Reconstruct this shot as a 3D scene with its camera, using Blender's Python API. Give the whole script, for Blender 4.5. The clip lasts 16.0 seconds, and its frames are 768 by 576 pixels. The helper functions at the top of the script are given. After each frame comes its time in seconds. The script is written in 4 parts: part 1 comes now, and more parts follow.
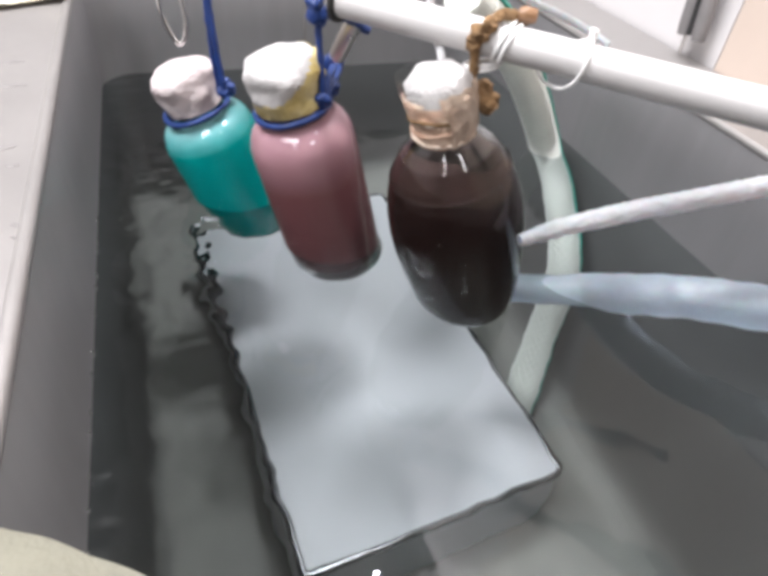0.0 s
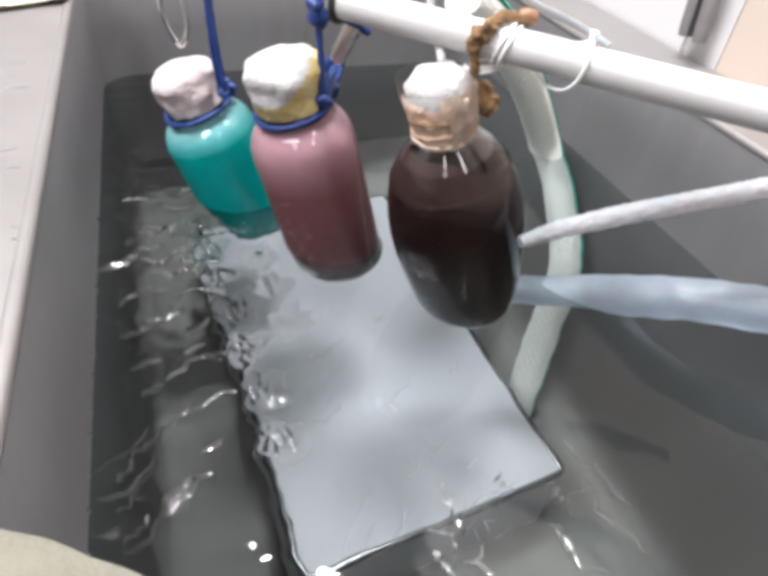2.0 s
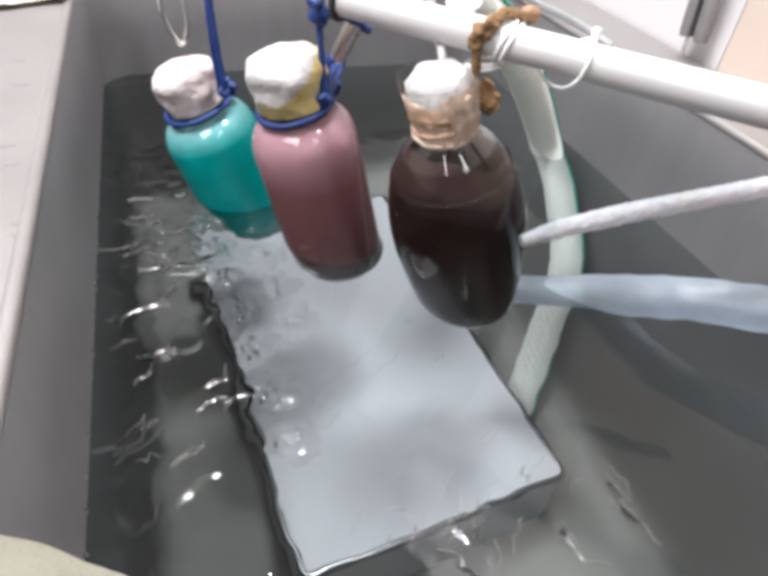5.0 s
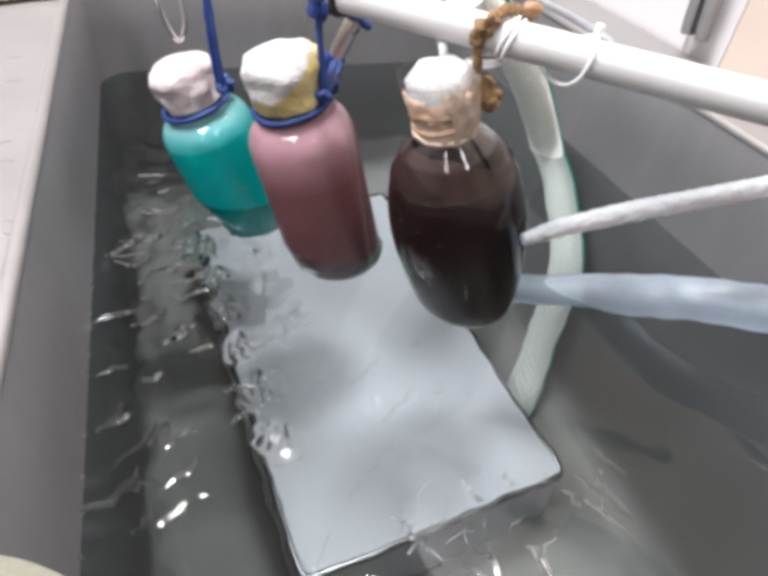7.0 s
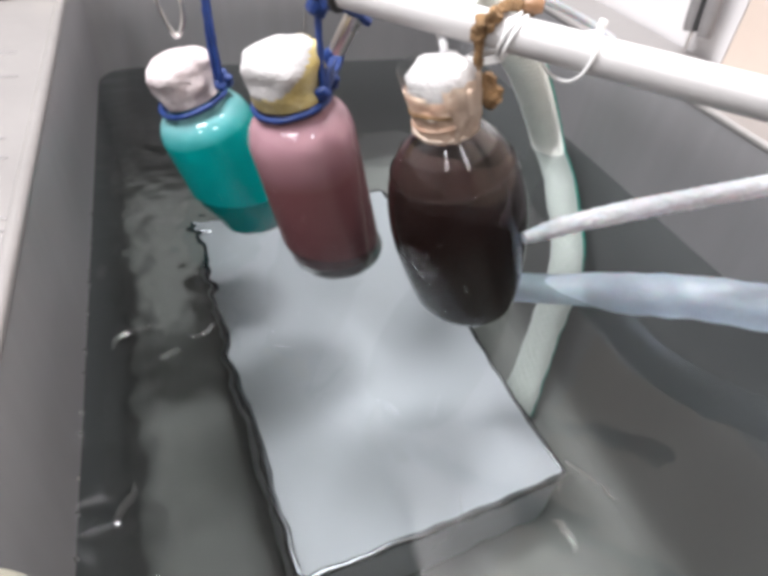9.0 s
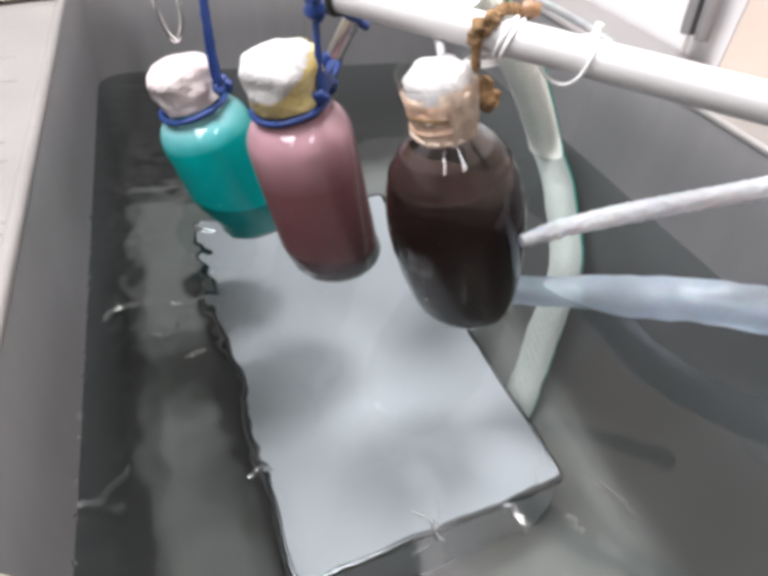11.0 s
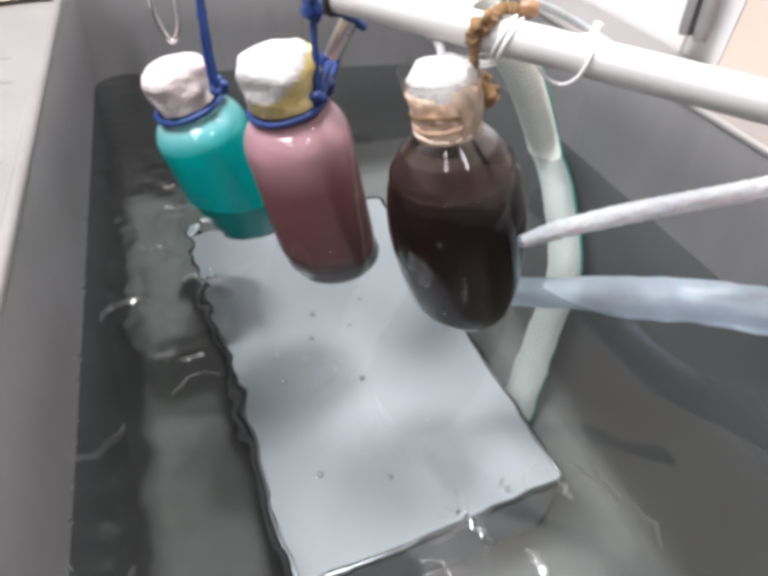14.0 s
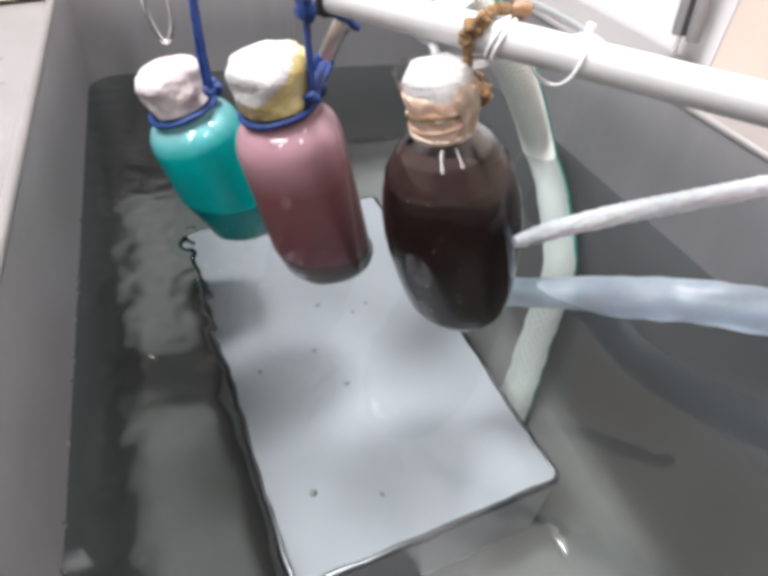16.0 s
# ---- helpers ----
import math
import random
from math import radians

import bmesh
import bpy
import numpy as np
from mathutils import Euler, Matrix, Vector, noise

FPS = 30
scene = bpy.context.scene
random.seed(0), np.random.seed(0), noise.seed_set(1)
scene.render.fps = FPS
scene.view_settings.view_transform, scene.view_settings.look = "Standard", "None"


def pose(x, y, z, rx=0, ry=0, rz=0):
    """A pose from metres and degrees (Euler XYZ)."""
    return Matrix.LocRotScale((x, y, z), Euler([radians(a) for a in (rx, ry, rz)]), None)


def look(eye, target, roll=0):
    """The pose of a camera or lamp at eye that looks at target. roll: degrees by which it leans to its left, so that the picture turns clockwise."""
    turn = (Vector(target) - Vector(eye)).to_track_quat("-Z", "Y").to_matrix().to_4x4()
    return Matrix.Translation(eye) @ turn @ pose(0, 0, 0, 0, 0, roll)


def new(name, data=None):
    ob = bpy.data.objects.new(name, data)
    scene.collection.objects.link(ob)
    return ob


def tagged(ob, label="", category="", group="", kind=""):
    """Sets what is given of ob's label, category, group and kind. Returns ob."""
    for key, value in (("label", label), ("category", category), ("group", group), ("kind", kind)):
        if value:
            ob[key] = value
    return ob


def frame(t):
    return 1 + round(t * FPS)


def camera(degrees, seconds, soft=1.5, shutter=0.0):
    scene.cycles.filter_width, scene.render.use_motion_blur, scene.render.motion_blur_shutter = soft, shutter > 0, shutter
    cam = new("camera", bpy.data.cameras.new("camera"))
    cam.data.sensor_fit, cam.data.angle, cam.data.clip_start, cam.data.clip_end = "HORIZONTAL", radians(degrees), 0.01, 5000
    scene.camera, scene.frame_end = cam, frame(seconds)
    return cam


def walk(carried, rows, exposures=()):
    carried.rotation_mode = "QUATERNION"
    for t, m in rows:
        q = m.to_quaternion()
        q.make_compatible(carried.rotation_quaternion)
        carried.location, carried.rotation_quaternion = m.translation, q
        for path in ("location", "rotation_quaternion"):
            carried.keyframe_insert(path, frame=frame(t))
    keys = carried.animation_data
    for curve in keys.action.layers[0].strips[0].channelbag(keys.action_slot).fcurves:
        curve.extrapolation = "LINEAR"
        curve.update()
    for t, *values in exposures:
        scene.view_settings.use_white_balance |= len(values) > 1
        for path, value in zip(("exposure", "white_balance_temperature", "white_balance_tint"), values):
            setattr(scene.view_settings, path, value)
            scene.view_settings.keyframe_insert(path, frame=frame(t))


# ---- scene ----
PATH = [
    (0, (0.0011, -0.0001, 0.3369), (0.5880, 1.3910, -0.9748), 6.51),
    (0.5, (0.0020, -0.0014, 0.3365), (0.5886, 1.3920, -0.9728), 6.49),
    (1, (0.0020, -0.0015, 0.3371), (0.5867, 1.3925, -0.9725), 6.49),
    (1.5, (0.0012, -0.0009, 0.3371), (0.5864, 1.3928, -0.9725), 6.51),
    (2, (0.0017, -0.0003, 0.3374), (0.5850, 1.3939, -0.9726), 6.46),
    (2.5, (0.0017, -0.0010, 0.3384), (0.5848, 1.3917, -0.9733), 6.45),
    (3, (0.0020, -0.0010, 0.3384), (0.5836, 1.3926, -0.9729), 6.44),
    (3.5, (0.0013, -0.0000, 0.3369), (0.5840, 1.3974, -0.9699), 6.49),
    (4, (0.0006, -0.0002, 0.3352), (0.5852, 1.3992, -0.9687), 6.47),
    (6.5, (0.0033, 0.0025, 0.3328), (0.5914, 1.3980, -0.9736), 6.74),
    (7, (0.0018, 0.0036, 0.3313), (0.5923, 1.3977, -0.9755), 6.80),
    (7.5, (0.0023, 0.0046, 0.3315), (0.5882, 1.3989, -0.9771), 6.78),
    (8, (0.0020, 0.0064, 0.3305), (0.5935, 1.3982, -0.9782), 6.93),
    (8.5, (0.0025, 0.0066, 0.3299), (0.5935, 1.3954, -0.9824), 6.99),
    (9, (0.0033, 0.0069, 0.3292), (0.5932, 1.3960, -0.9832), 6.90),
    (11.5, (0.0051, 0.0057, 0.3296), (0.5962, 1.4032, -0.9733), 6.72),
    (12, (0.0060, 0.0058, 0.3309), (0.5942, 1.4029, -0.9738), 6.66),
    (12.5, (0.0054, 0.0080, 0.3290), (0.5994, 1.4059, -0.9721), 6.75),
    (13, (0.0068, 0.0084, 0.3275), (0.6019, 1.4073, -0.9721), 6.60),
    (13.5, (0.0058, 0.0068, 0.3280), (0.5994, 1.4063, -0.9717), 6.62),
    (14, (0.0053, 0.0075, 0.3273), (0.6022, 1.4072, -0.9706), 6.69),
    (14.5, (0.0068, 0.0082, 0.3276), (0.5975, 1.4103, -0.9705), 6.60),
    (15, (0.0076, 0.0084, 0.3268), (0.6078, 1.4084, -0.9692), 6.63),
    (15.5, (0.0068, 0.0079, 0.3255), (0.6111, 1.4086, -0.9679), 6.67),
    (16, (0.0063, 0.0075, 0.3276), (0.6164, 1.4030, -0.9687), 6.85),
]
cam = camera(65.9, 16.0, soft=4.4)
walk(cam, [(t, look(eye, target, roll)) for t, eye, target, roll in PATH],
     exposures=[(0, 0.20), (4.2, 0.20), (7, 0.22), (9, 0.27), (12, 0.29), (16, 0.31)])

# ---- world and lamps: a closed laboratory with fluorescent ceiling lights and an added fill ----
world = bpy.data.worlds.new("room_air")
world.use_nodes = True
world.node_tree.nodes["Background"].inputs[0].default_value = (0.75, 0.8, 0.85, 1)
world.node_tree.nodes["Background"].inputs[1].default_value = 0.15
scene.world = world
CEIL = 1.75


def ceiling_lamp(x, y, watts, sx, sy, turn=0):
    data = bpy.data.lights.new("room_and_fill_light", "AREA")
    data.shape, data.size, data.size_y, data.energy, data.color = "RECTANGLE", sx, sy, watts, (0.975, 0.965, 1.0)
    ob = new("room_and_fill_light", data)
    ob.matrix_world = pose(x, y, CEIL - 0.065, 0, 0, turn)
    return ob


# x, y, watts, width, length, turn
# Second lamp: an added fill that brightens the basin wall at X1.
LAMPS = [(0.28, 0.61, 27, 0.31, 0.20, 0), (-0.80, 0.45, 57, 0.60, 1.2, 0), (-1.20, -1.00, 17, 0.13, 1.7, -24), (0.30, -1.10, 8, 0.12, 1.2, 0)]
for lx, ly, watts, wide, long, turn in LAMPS:
    ceiling_lamp(lx, ly, watts, wide, long, turn)


# ---- materials ----
def material(name, color, rough=0.5, metal=0.0, vary=0.12, scale=30, bump=0.0, bump_scale=200, stretch=(1, 1, 1), color2=None, spots=0.0, **extra):
    """A surface with broad stains, fine grain and relief in object space."""
    m = bpy.data.materials.new(name)
    m.use_nodes = True
    nt = m.node_tree
    p = nt.nodes["Principled BSDF"]
    tex = nt.nodes.new("ShaderNodeTexCoord")
    mapping = nt.nodes.new("ShaderNodeMapping")
    mapping.inputs["Scale"].default_value = stretch
    nt.links.new(tex.outputs["Object"], mapping.inputs[0])
    n1, n2 = nt.nodes.new("ShaderNodeTexNoise"), nt.nodes.new("ShaderNodeTexNoise")
    n1.inputs["Scale"].default_value, n1.inputs["Detail"].default_value = scale, 5
    n2.inputs["Scale"].default_value, n2.inputs["Detail"].default_value = scale * 9, 3
    for n in (n1, n2):
        nt.links.new(mapping.outputs[0], n.inputs["Vector"])
    both = nt.nodes.new("ShaderNodeMath")
    both.operation = "MULTIPLY_ADD"
    both.inputs[1].default_value = 0.35
    nt.links.new(n2.outputs[0], both.inputs[0])
    nt.links.new(n1.outputs[0], both.inputs[2])
    ramp = nt.nodes.new("ShaderNodeValToRGB")
    a = [c * (1 - vary) for c in color]
    b = list(color2) if color2 else [min(1, c * (1 + vary)) for c in color]
    ramp.color_ramp.elements[0].position, ramp.color_ramp.elements[1].position = 0.42, 0.92
    ramp.color_ramp.elements[0].color, ramp.color_ramp.elements[1].color = (*a, 1), (*b, 1)
    nt.links.new(both.outputs[0], ramp.inputs[0])
    nt.links.new(ramp.outputs[0], p.inputs["Base Color"])
    p.inputs["Metallic"].default_value = metal
    spread = nt.nodes.new("ShaderNodeMapRange")
    spread.inputs[3].default_value, spread.inputs[4].default_value = rough * 0.85, min(1, rough * 1.15)
    nt.links.new(n1.outputs[0], spread.inputs[0])
    nt.links.new(spread.outputs[0], p.inputs["Roughness"])
    if bump:
        n3, bm_ = nt.nodes.new("ShaderNodeTexNoise"), nt.nodes.new("ShaderNodeBump")
        n3.inputs["Scale"].default_value, n3.inputs["Detail"].default_value = bump_scale, 4
        bm_.inputs["Strength"].default_value, bm_.inputs["Distance"].default_value = bump, 0.002
        nt.links.new(mapping.outputs[0], n3.inputs["Vector"])
        nt.links.new(n3.outputs[0], bm_.inputs["Height"])
        nt.links.new(bm_.outputs[0], p.inputs["Normal"])
    for key, value in extra.items():
        p.inputs[key.replace("_", " ")].default_value = value
    return m


def clear(name, color, ior, rough=0.0):
    m = bpy.data.materials.new(name)
    m.use_nodes = True
    p = m.node_tree.nodes["Principled BSDF"]
    p.inputs["Base Color"].default_value = (*color, 1)
    p.inputs["Transmission Weight"].default_value = 1
    p.inputs["IOR"].default_value, p.inputs["Roughness"].default_value = ior, rough
    return m


M = dict(
    basin=material("brushed_basin_steel", (0.222, 0.219, 0.224), 0.50, 0.45, 0.12, 7, 0.06, 300, (1, 1, 0.15)),
    rim=material("worn_worktop_steel", (0.31, 0.295, 0.286), 0.40, 0.5, 0.06, 9, 0.05, 240),
    box=material("satin_box_steel", (0.455, 0.465, 0.485), 0.50, 0.10, 0.04, 14, 0.02, 120),
    casing=material("grey_casing_paint", (0.5, 0.5, 0.5), 0.5, 0.0, 0.05, 10),
    wall=material("white_wall_paint", (0.64, 0.62, 0.62), 0.55, 0.0, 0.03, 4, 0.05, 150),
    cream=material("cream_wall_paint", (0.60, 0.50, 0.43), 0.55, 0.0, 0.04, 4, 0.05, 150),
    ceiling=material("ceiling_paint", (0.78, 0.78, 0.77), 0.8, 0.0, 0.03, 3),
    floor=material("floor_tile", (0.35, 0.34, 0.33), 0.5, 0.0, 0.1, 4),
    pipe=material("white_pipe_plastic", (0.55, 0.54, 0.535), 0.32, 0.0, 0.03, 25, 0.03, 90),
    silicone=material("frosted_silicone", (0.60, 0.62, 0.65), 0.45, 0.0, 0.12, 70, 0.5, 260, Transmission_Weight=0.55, Subsurface_Weight=0.2),
    thintube=material("thin_white_tube", (0.70, 0.70, 0.71), 0.35, 0.0, 0.05, 90, Transmission_Weight=0.25),
    bluetube=material("bluish_silicone", (0.60, 0.70, 0.80), 0.42, 0.0, 0.15, 18, 0.2, 120, Transmission_Weight=0.75, Subsurface_Weight=0.2),
    hose=material("clear_hose_plastic", (0.74, 0.79, 0.71), 0.35, 0.0, 0.06, 40, 0.1, 200, Transmission_Weight=0.25),
    braid=material("white_braid_thread", (0.84, 0.86, 0.82), 0.5, 0.0, 0.05, 60),
    stripe=material("green_stripe_plastic", (0.03, 0.33, 0.25), 0.35, 0.0, 0.1, 60),
    blue=material("blue_rubber_cord", (0.008, 0.032, 0.15), 0.45, 0.0, 0.25, 140, 0.3, 500),
    wire=material("chrome_wire", (0.75, 0.74, 0.73), 0.18, 1.0, 0.05, 60),
    rod=material("nickel_rod", (0.62, 0.58, 0.55), 0.28, 1.0, 0.06, 40, 0.04, 300, (1, 1, 0.1)),
    rope=material("brown_twine", (0.22, 0.13, 0.06), 0.9, 0.0, 0.35, 160, 0.8, 600),
    cotton=material("white_cotton", (0.455, 0.442, 0.437), 0.95, 0.0, 0.12, 70, 1.0, 330),
    cotton_pink=material("pinkish_cotton", (0.52, 0.43, 0.43), 0.9, 0.0, 0.08, 45, 1.0, 330, color2=(0.54, 0.50, 0.50)),
    yellow=material("yellow_stained_cotton", (0.62, 0.45, 0.12), 0.9, 0.0, 0.25, 60, 1.0, 330, color2=(0.66, 0.58, 0.33)),
    gauze=material("tan_gauze_wrap", (0.58, 0.33, 0.22), 0.85, 0.0, 0.2, 50, 0.6, 300, (1, 1, 3), color2=(0.72, 0.60, 0.48)),
    gauze2=material("pale_gauze_wrap", (0.68, 0.52, 0.40), 0.85, 0.0, 0.15, 60, 0.6, 300, color2=(0.78, 0.68, 0.58)),
    amber=material("amber_toggle", (0.26, 0.14, 0.07), 0.4, 0.0, 0.2, 80),
    teal=material("teal_liquid", (0.0, 0.225, 0.215), 0.25, 0.0, 0.08, 18, color2=(0.0, 0.26, 0.245), Specular_IOR_Level=0.05),
    dark=material("dark_brown_liquid", (0.010, 0.0052, 0.0045), 0.25, 0.0, 0.2, 25, Specular_IOR_Level=0.05),
    darkfilm=material("brown_film", (0.019, 0.0100, 0.0086), 0.4, 0.0, 0.3, 40, Specular_IOR_Level=0.05),
    glass=clear("bottle_glass", (0.97, 0.98, 0.98), 1.45, 0.0),
    film=clear("plastic_film", (0.95, 0.95, 0.94), 1.2, 0.15),
    water=clear("bath_water", (0.215, 0.24, 0.243), 1.33, 0.0),
    crest=clear("crest_water", (1.0, 1.0, 1.0), 1.33, 0.0),
    bead=material("polished_edge_steel", (0.36, 0.37, 0.38), 0.18, 1.0, 0.05, 30),
    cloth=material("cream_cloth", (0.66, 0.62, 0.50), 0.9, 0.0, 0.12, 60, 0.5, 300),
    greenish=material("olive_cloth", (0.165, 0.16, 0.125), 0.9, 0.0, 0.12, 60, 0.5, 300),
    handle=material("grey_tool_plastic", (0.20, 0.19, 0.19), 0.35, 0.0, 0.1, 40, 0.05, 200),
    # The clip's own black; elsewhere painted in for shade and dark reflection.
    blackshade=material("black_and_shade", (0.02, 0.02, 0.02), 0.6),
    mark=material("worn_scratch", (0.19, 0.18, 0.175), 0.6, 0.1, 0.2, 80),
    whitetie=material("white_tie_plastic", (0.82, 0.82, 0.81), 0.35, 0.0, 0.03, 60),
    lampbody=material("lamp_housing", (0.8, 0.8, 0.8), 0.4, 0.0, 0.02, 5),
)


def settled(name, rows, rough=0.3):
    """A suspension or steel whose colour changes with height: rows of height and colour."""
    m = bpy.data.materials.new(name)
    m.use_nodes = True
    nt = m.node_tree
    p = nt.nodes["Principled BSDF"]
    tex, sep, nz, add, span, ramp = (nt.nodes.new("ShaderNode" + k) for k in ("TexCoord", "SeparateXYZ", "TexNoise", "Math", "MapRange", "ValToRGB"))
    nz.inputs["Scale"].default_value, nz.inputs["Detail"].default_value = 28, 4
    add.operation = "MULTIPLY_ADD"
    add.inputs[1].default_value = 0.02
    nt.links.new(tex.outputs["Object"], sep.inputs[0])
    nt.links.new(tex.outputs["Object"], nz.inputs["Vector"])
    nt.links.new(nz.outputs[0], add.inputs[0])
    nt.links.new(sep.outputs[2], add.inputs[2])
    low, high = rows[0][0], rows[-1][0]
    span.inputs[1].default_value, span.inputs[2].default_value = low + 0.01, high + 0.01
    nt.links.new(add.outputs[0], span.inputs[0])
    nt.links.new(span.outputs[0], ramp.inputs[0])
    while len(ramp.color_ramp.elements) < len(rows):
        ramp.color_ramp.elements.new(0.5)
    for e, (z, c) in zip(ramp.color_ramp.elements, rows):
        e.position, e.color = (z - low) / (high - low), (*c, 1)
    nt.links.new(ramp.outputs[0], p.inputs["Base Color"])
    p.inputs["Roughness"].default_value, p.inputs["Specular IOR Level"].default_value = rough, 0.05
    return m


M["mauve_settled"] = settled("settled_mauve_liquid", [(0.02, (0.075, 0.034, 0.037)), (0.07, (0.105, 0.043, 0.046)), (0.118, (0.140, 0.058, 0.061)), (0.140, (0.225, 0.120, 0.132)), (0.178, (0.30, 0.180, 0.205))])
# Paints the light lost under water into the wall, paler towards the floor.
M["dimmed"] = settled("dimmed_basin_steel", [(-0.372, (0.24, 0.243, 0.225)), (-0.357, (0.18, 0.183, 0.172)), (-0.325, (0.110, 0.113, 0.108)), (-0.20, (0.100, 0.103, 0.100)), (0.0, (0.14, 0.142, 0.14))], 0.6)
M["tealfoam"] = settled("pale_teal_film", [(0.134, (0.004, 0.225, 0.215)), (0.143, (0.04, 0.23, 0.23)), (0.156, (0.13, 0.26, 0.27))])

# ---- mesh helpers ----
def mesh_object(name, bm, mat, smooth=True):
    bmesh.ops.recalc_face_normals(bm, faces=bm.faces)
    me = bpy.data.meshes.new(name)
    bm.to_mesh(me)
    bm.free()
    if smooth:
        for p in me.polygons:
            p.use_smooth = True
        me.set_sharp_from_angle(angle=radians(45))
    me.materials.append(mat)
    return new(name, me)


def part(name, bm, mat, parent=None, label="", smooth=True):
    ob = mesh_object(name, bm, mat, smooth)
    if parent is not None:
        ob.parent = parent
    if label:
        tagged(ob, label)
    return ob


def block(bm, size, at=(0, 0, 0), bevel=0.002, turn=None):
    m = Matrix.Translation(at) @ (turn or Matrix()) @ Matrix.Diagonal((*size, 1))
    made = bmesh.ops.create_cube(bm, size=1, matrix=m)["verts"]
    if bevel:
        edges = list({e for v in made for e in v.link_edges})
        bmesh.ops.bevel(bm, geom=edges, offset=bevel, segments=3, profile=0.5, affect="EDGES")
    return bm


def lathe(bm, profile, seg=48, lump=0.0, freq=30, squash=1.0):
    """A turned form round z; a radius of zero closes an end."""
    rings = []
    for r, z in profile:
        if r <= 1e-6:
            rings.append([bm.verts.new((0, 0, z))])
            continue
        ring = []
        for i in range(seg):
            a = 2 * math.pi * i / seg
            v = Vector((r * math.cos(a), r * math.sin(a) * squash, z))
            if lump:
                v += Vector((v.x, v.y, 0.3 * r)).normalized() * lump * noise.noise(v * freq)
            ring.append(bm.verts.new(v))
        rings.append(ring)
    for a, b in zip(rings, rings[1:]):
        if len(a) == 1 and len(b) == 1:
            continue
        for i in range(seg):
            j = (i + 1) % seg
            if len(a) == 1:
                bm.faces.new((a[0], b[i], b[j]))
            elif len(b) == 1:
                bm.faces.new((a[i], a[j], b[0]))
            else:
                bm.faces.new((a[i], a[j], b[j], b[i]))
    return bm


def curve_points(points, steps=10):
    """A smooth line through the points."""
    pts = [Vector(p) for p in points]
    ext = [2 * pts[0] - pts[1], *pts, 2 * pts[-1] - pts[-2]]
    out = []
    for a, b, c, d in zip(ext, ext[1:], ext[2:], ext[3:]):
        for k in range(steps):
            t = k / steps
            out.append(0.5 * ((2 * b) + (c - a) * t + (2 * a - 5 * b + 4 * c - d) * t * t + (3 * b - a - 3 * c + d) * t ** 3))
    return out + [pts[-1]]


def sweep(bm, line, radius, seg=12, lump=0.0, freq=60, closed=False, caps=True):
    """A round section along a line; radius: a number or a function of 0..1."""
    line = [Vector(p) for p in line]
    n = len(line)
    up = Vector((0.13, 0.27, 1)).normalized()
    rings = []
    for i, p in enumerate(line):
        if closed:
            tan = (line[(i + 1) % n] - line[i - 1]).normalized()
        else:
            tan = (line[min(i + 1, n - 1)] - line[max(i - 1, 0)]).normalized()
        side = tan.cross(up)
        if side.length < 1e-4:
            side = tan.orthogonal()
        side.normalize()
        up = side.cross(tan).normalized()
        r = radius(i / max(1, n - 1)) if callable(radius) else radius
        ring = []
        for k in range(seg):
            a = 2 * math.pi * k / seg
            d = side * math.cos(a) + up * math.sin(a)
            q = p + d * r
            if lump:
                q += d * lump * noise.noise(q * freq)
            ring.append(bm.verts.new(q))
        rings.append(ring)
    pairs = list(zip(rings, rings[1:])) + ([(rings[-1], rings[0])] if closed else [])
    for a, b in pairs:
        for k in range(seg):
            j = (k + 1) % seg
            bm.faces.new((a[k], a[j], b[j], b[k]))
    if caps and not closed:
        bm.faces.new(rings[0])
        bm.faces.new(rings[-1])
    return bm


def thing(name, m=None, **tags):
    ob = new(name)
    ob.empty_display_size = 0.02
    if m is not None:
        ob.matrix_world = m
    return tagged(ob, **tags)


# ---- the room ----
def slab(name, size, at, mat, label, category="", bevel=0.0):
    ob = part(name, block(bmesh.new(), size, (0, 0, 0), bevel), mat, None, smooth=False)
    ob.location = at
    return tagged(ob, label, category or name, kind="structure")


FLOORZ = -0.95
slab("floor", (3.6, 6.8, 0.1), (-1.10, -0.2, FLOORZ - 0.05), M["floor"], "grey laboratory floor")
slab("ceiling", (3.6, 6.8, 0.1), (-1.10, -0.2, CEIL + 0.05), M["ceiling"], "plain white ceiling with fluorescent lamps")
slab("wall_west", (0.1, 6.8, CEIL - FLOORZ), (-2.85, -0.2, (CEIL + FLOORZ) / 2), M["wall"], "plain white painted wall", "wall")
slab("wall_north", (3.5, 0.1, CEIL - FLOORZ), (-1.05, 3.152, (CEIL + FLOORZ) / 2), M["wall"], "plain white painted wall", "wall")
slab("wall_south", (3.5, 0.1, CEIL - FLOORZ), (-1.05, -3.552, (CEIL + FLOORZ) / 2), M["wall"], "plain white painted wall", "wall")
for lx, ly, watts, wide, long, turn in LAMPS:
    lamp = thing("ceiling_lamp", pose(lx, ly, CEIL, 0, 0, turn), label="white fluorescent ceiling lamp, the widest one added as fill", category="lamp", group="ceiling lamps")
    part("housing", block(bmesh.new(), (wide + 0.03, long + 0.08, 0.058), (0, 0, -0.029), 0.006), M["lampbody"], lamp)

# ---- water bath ----
X0, X1, Y0, Y1 = -0.079, 0.471, -0.16, 0.852
ZL, ZR, ZF = 0.136, 0.121, -0.370


def rim_z(x):
    return ZL + (ZR - ZL) * (x - X0) / (X1 - X0)


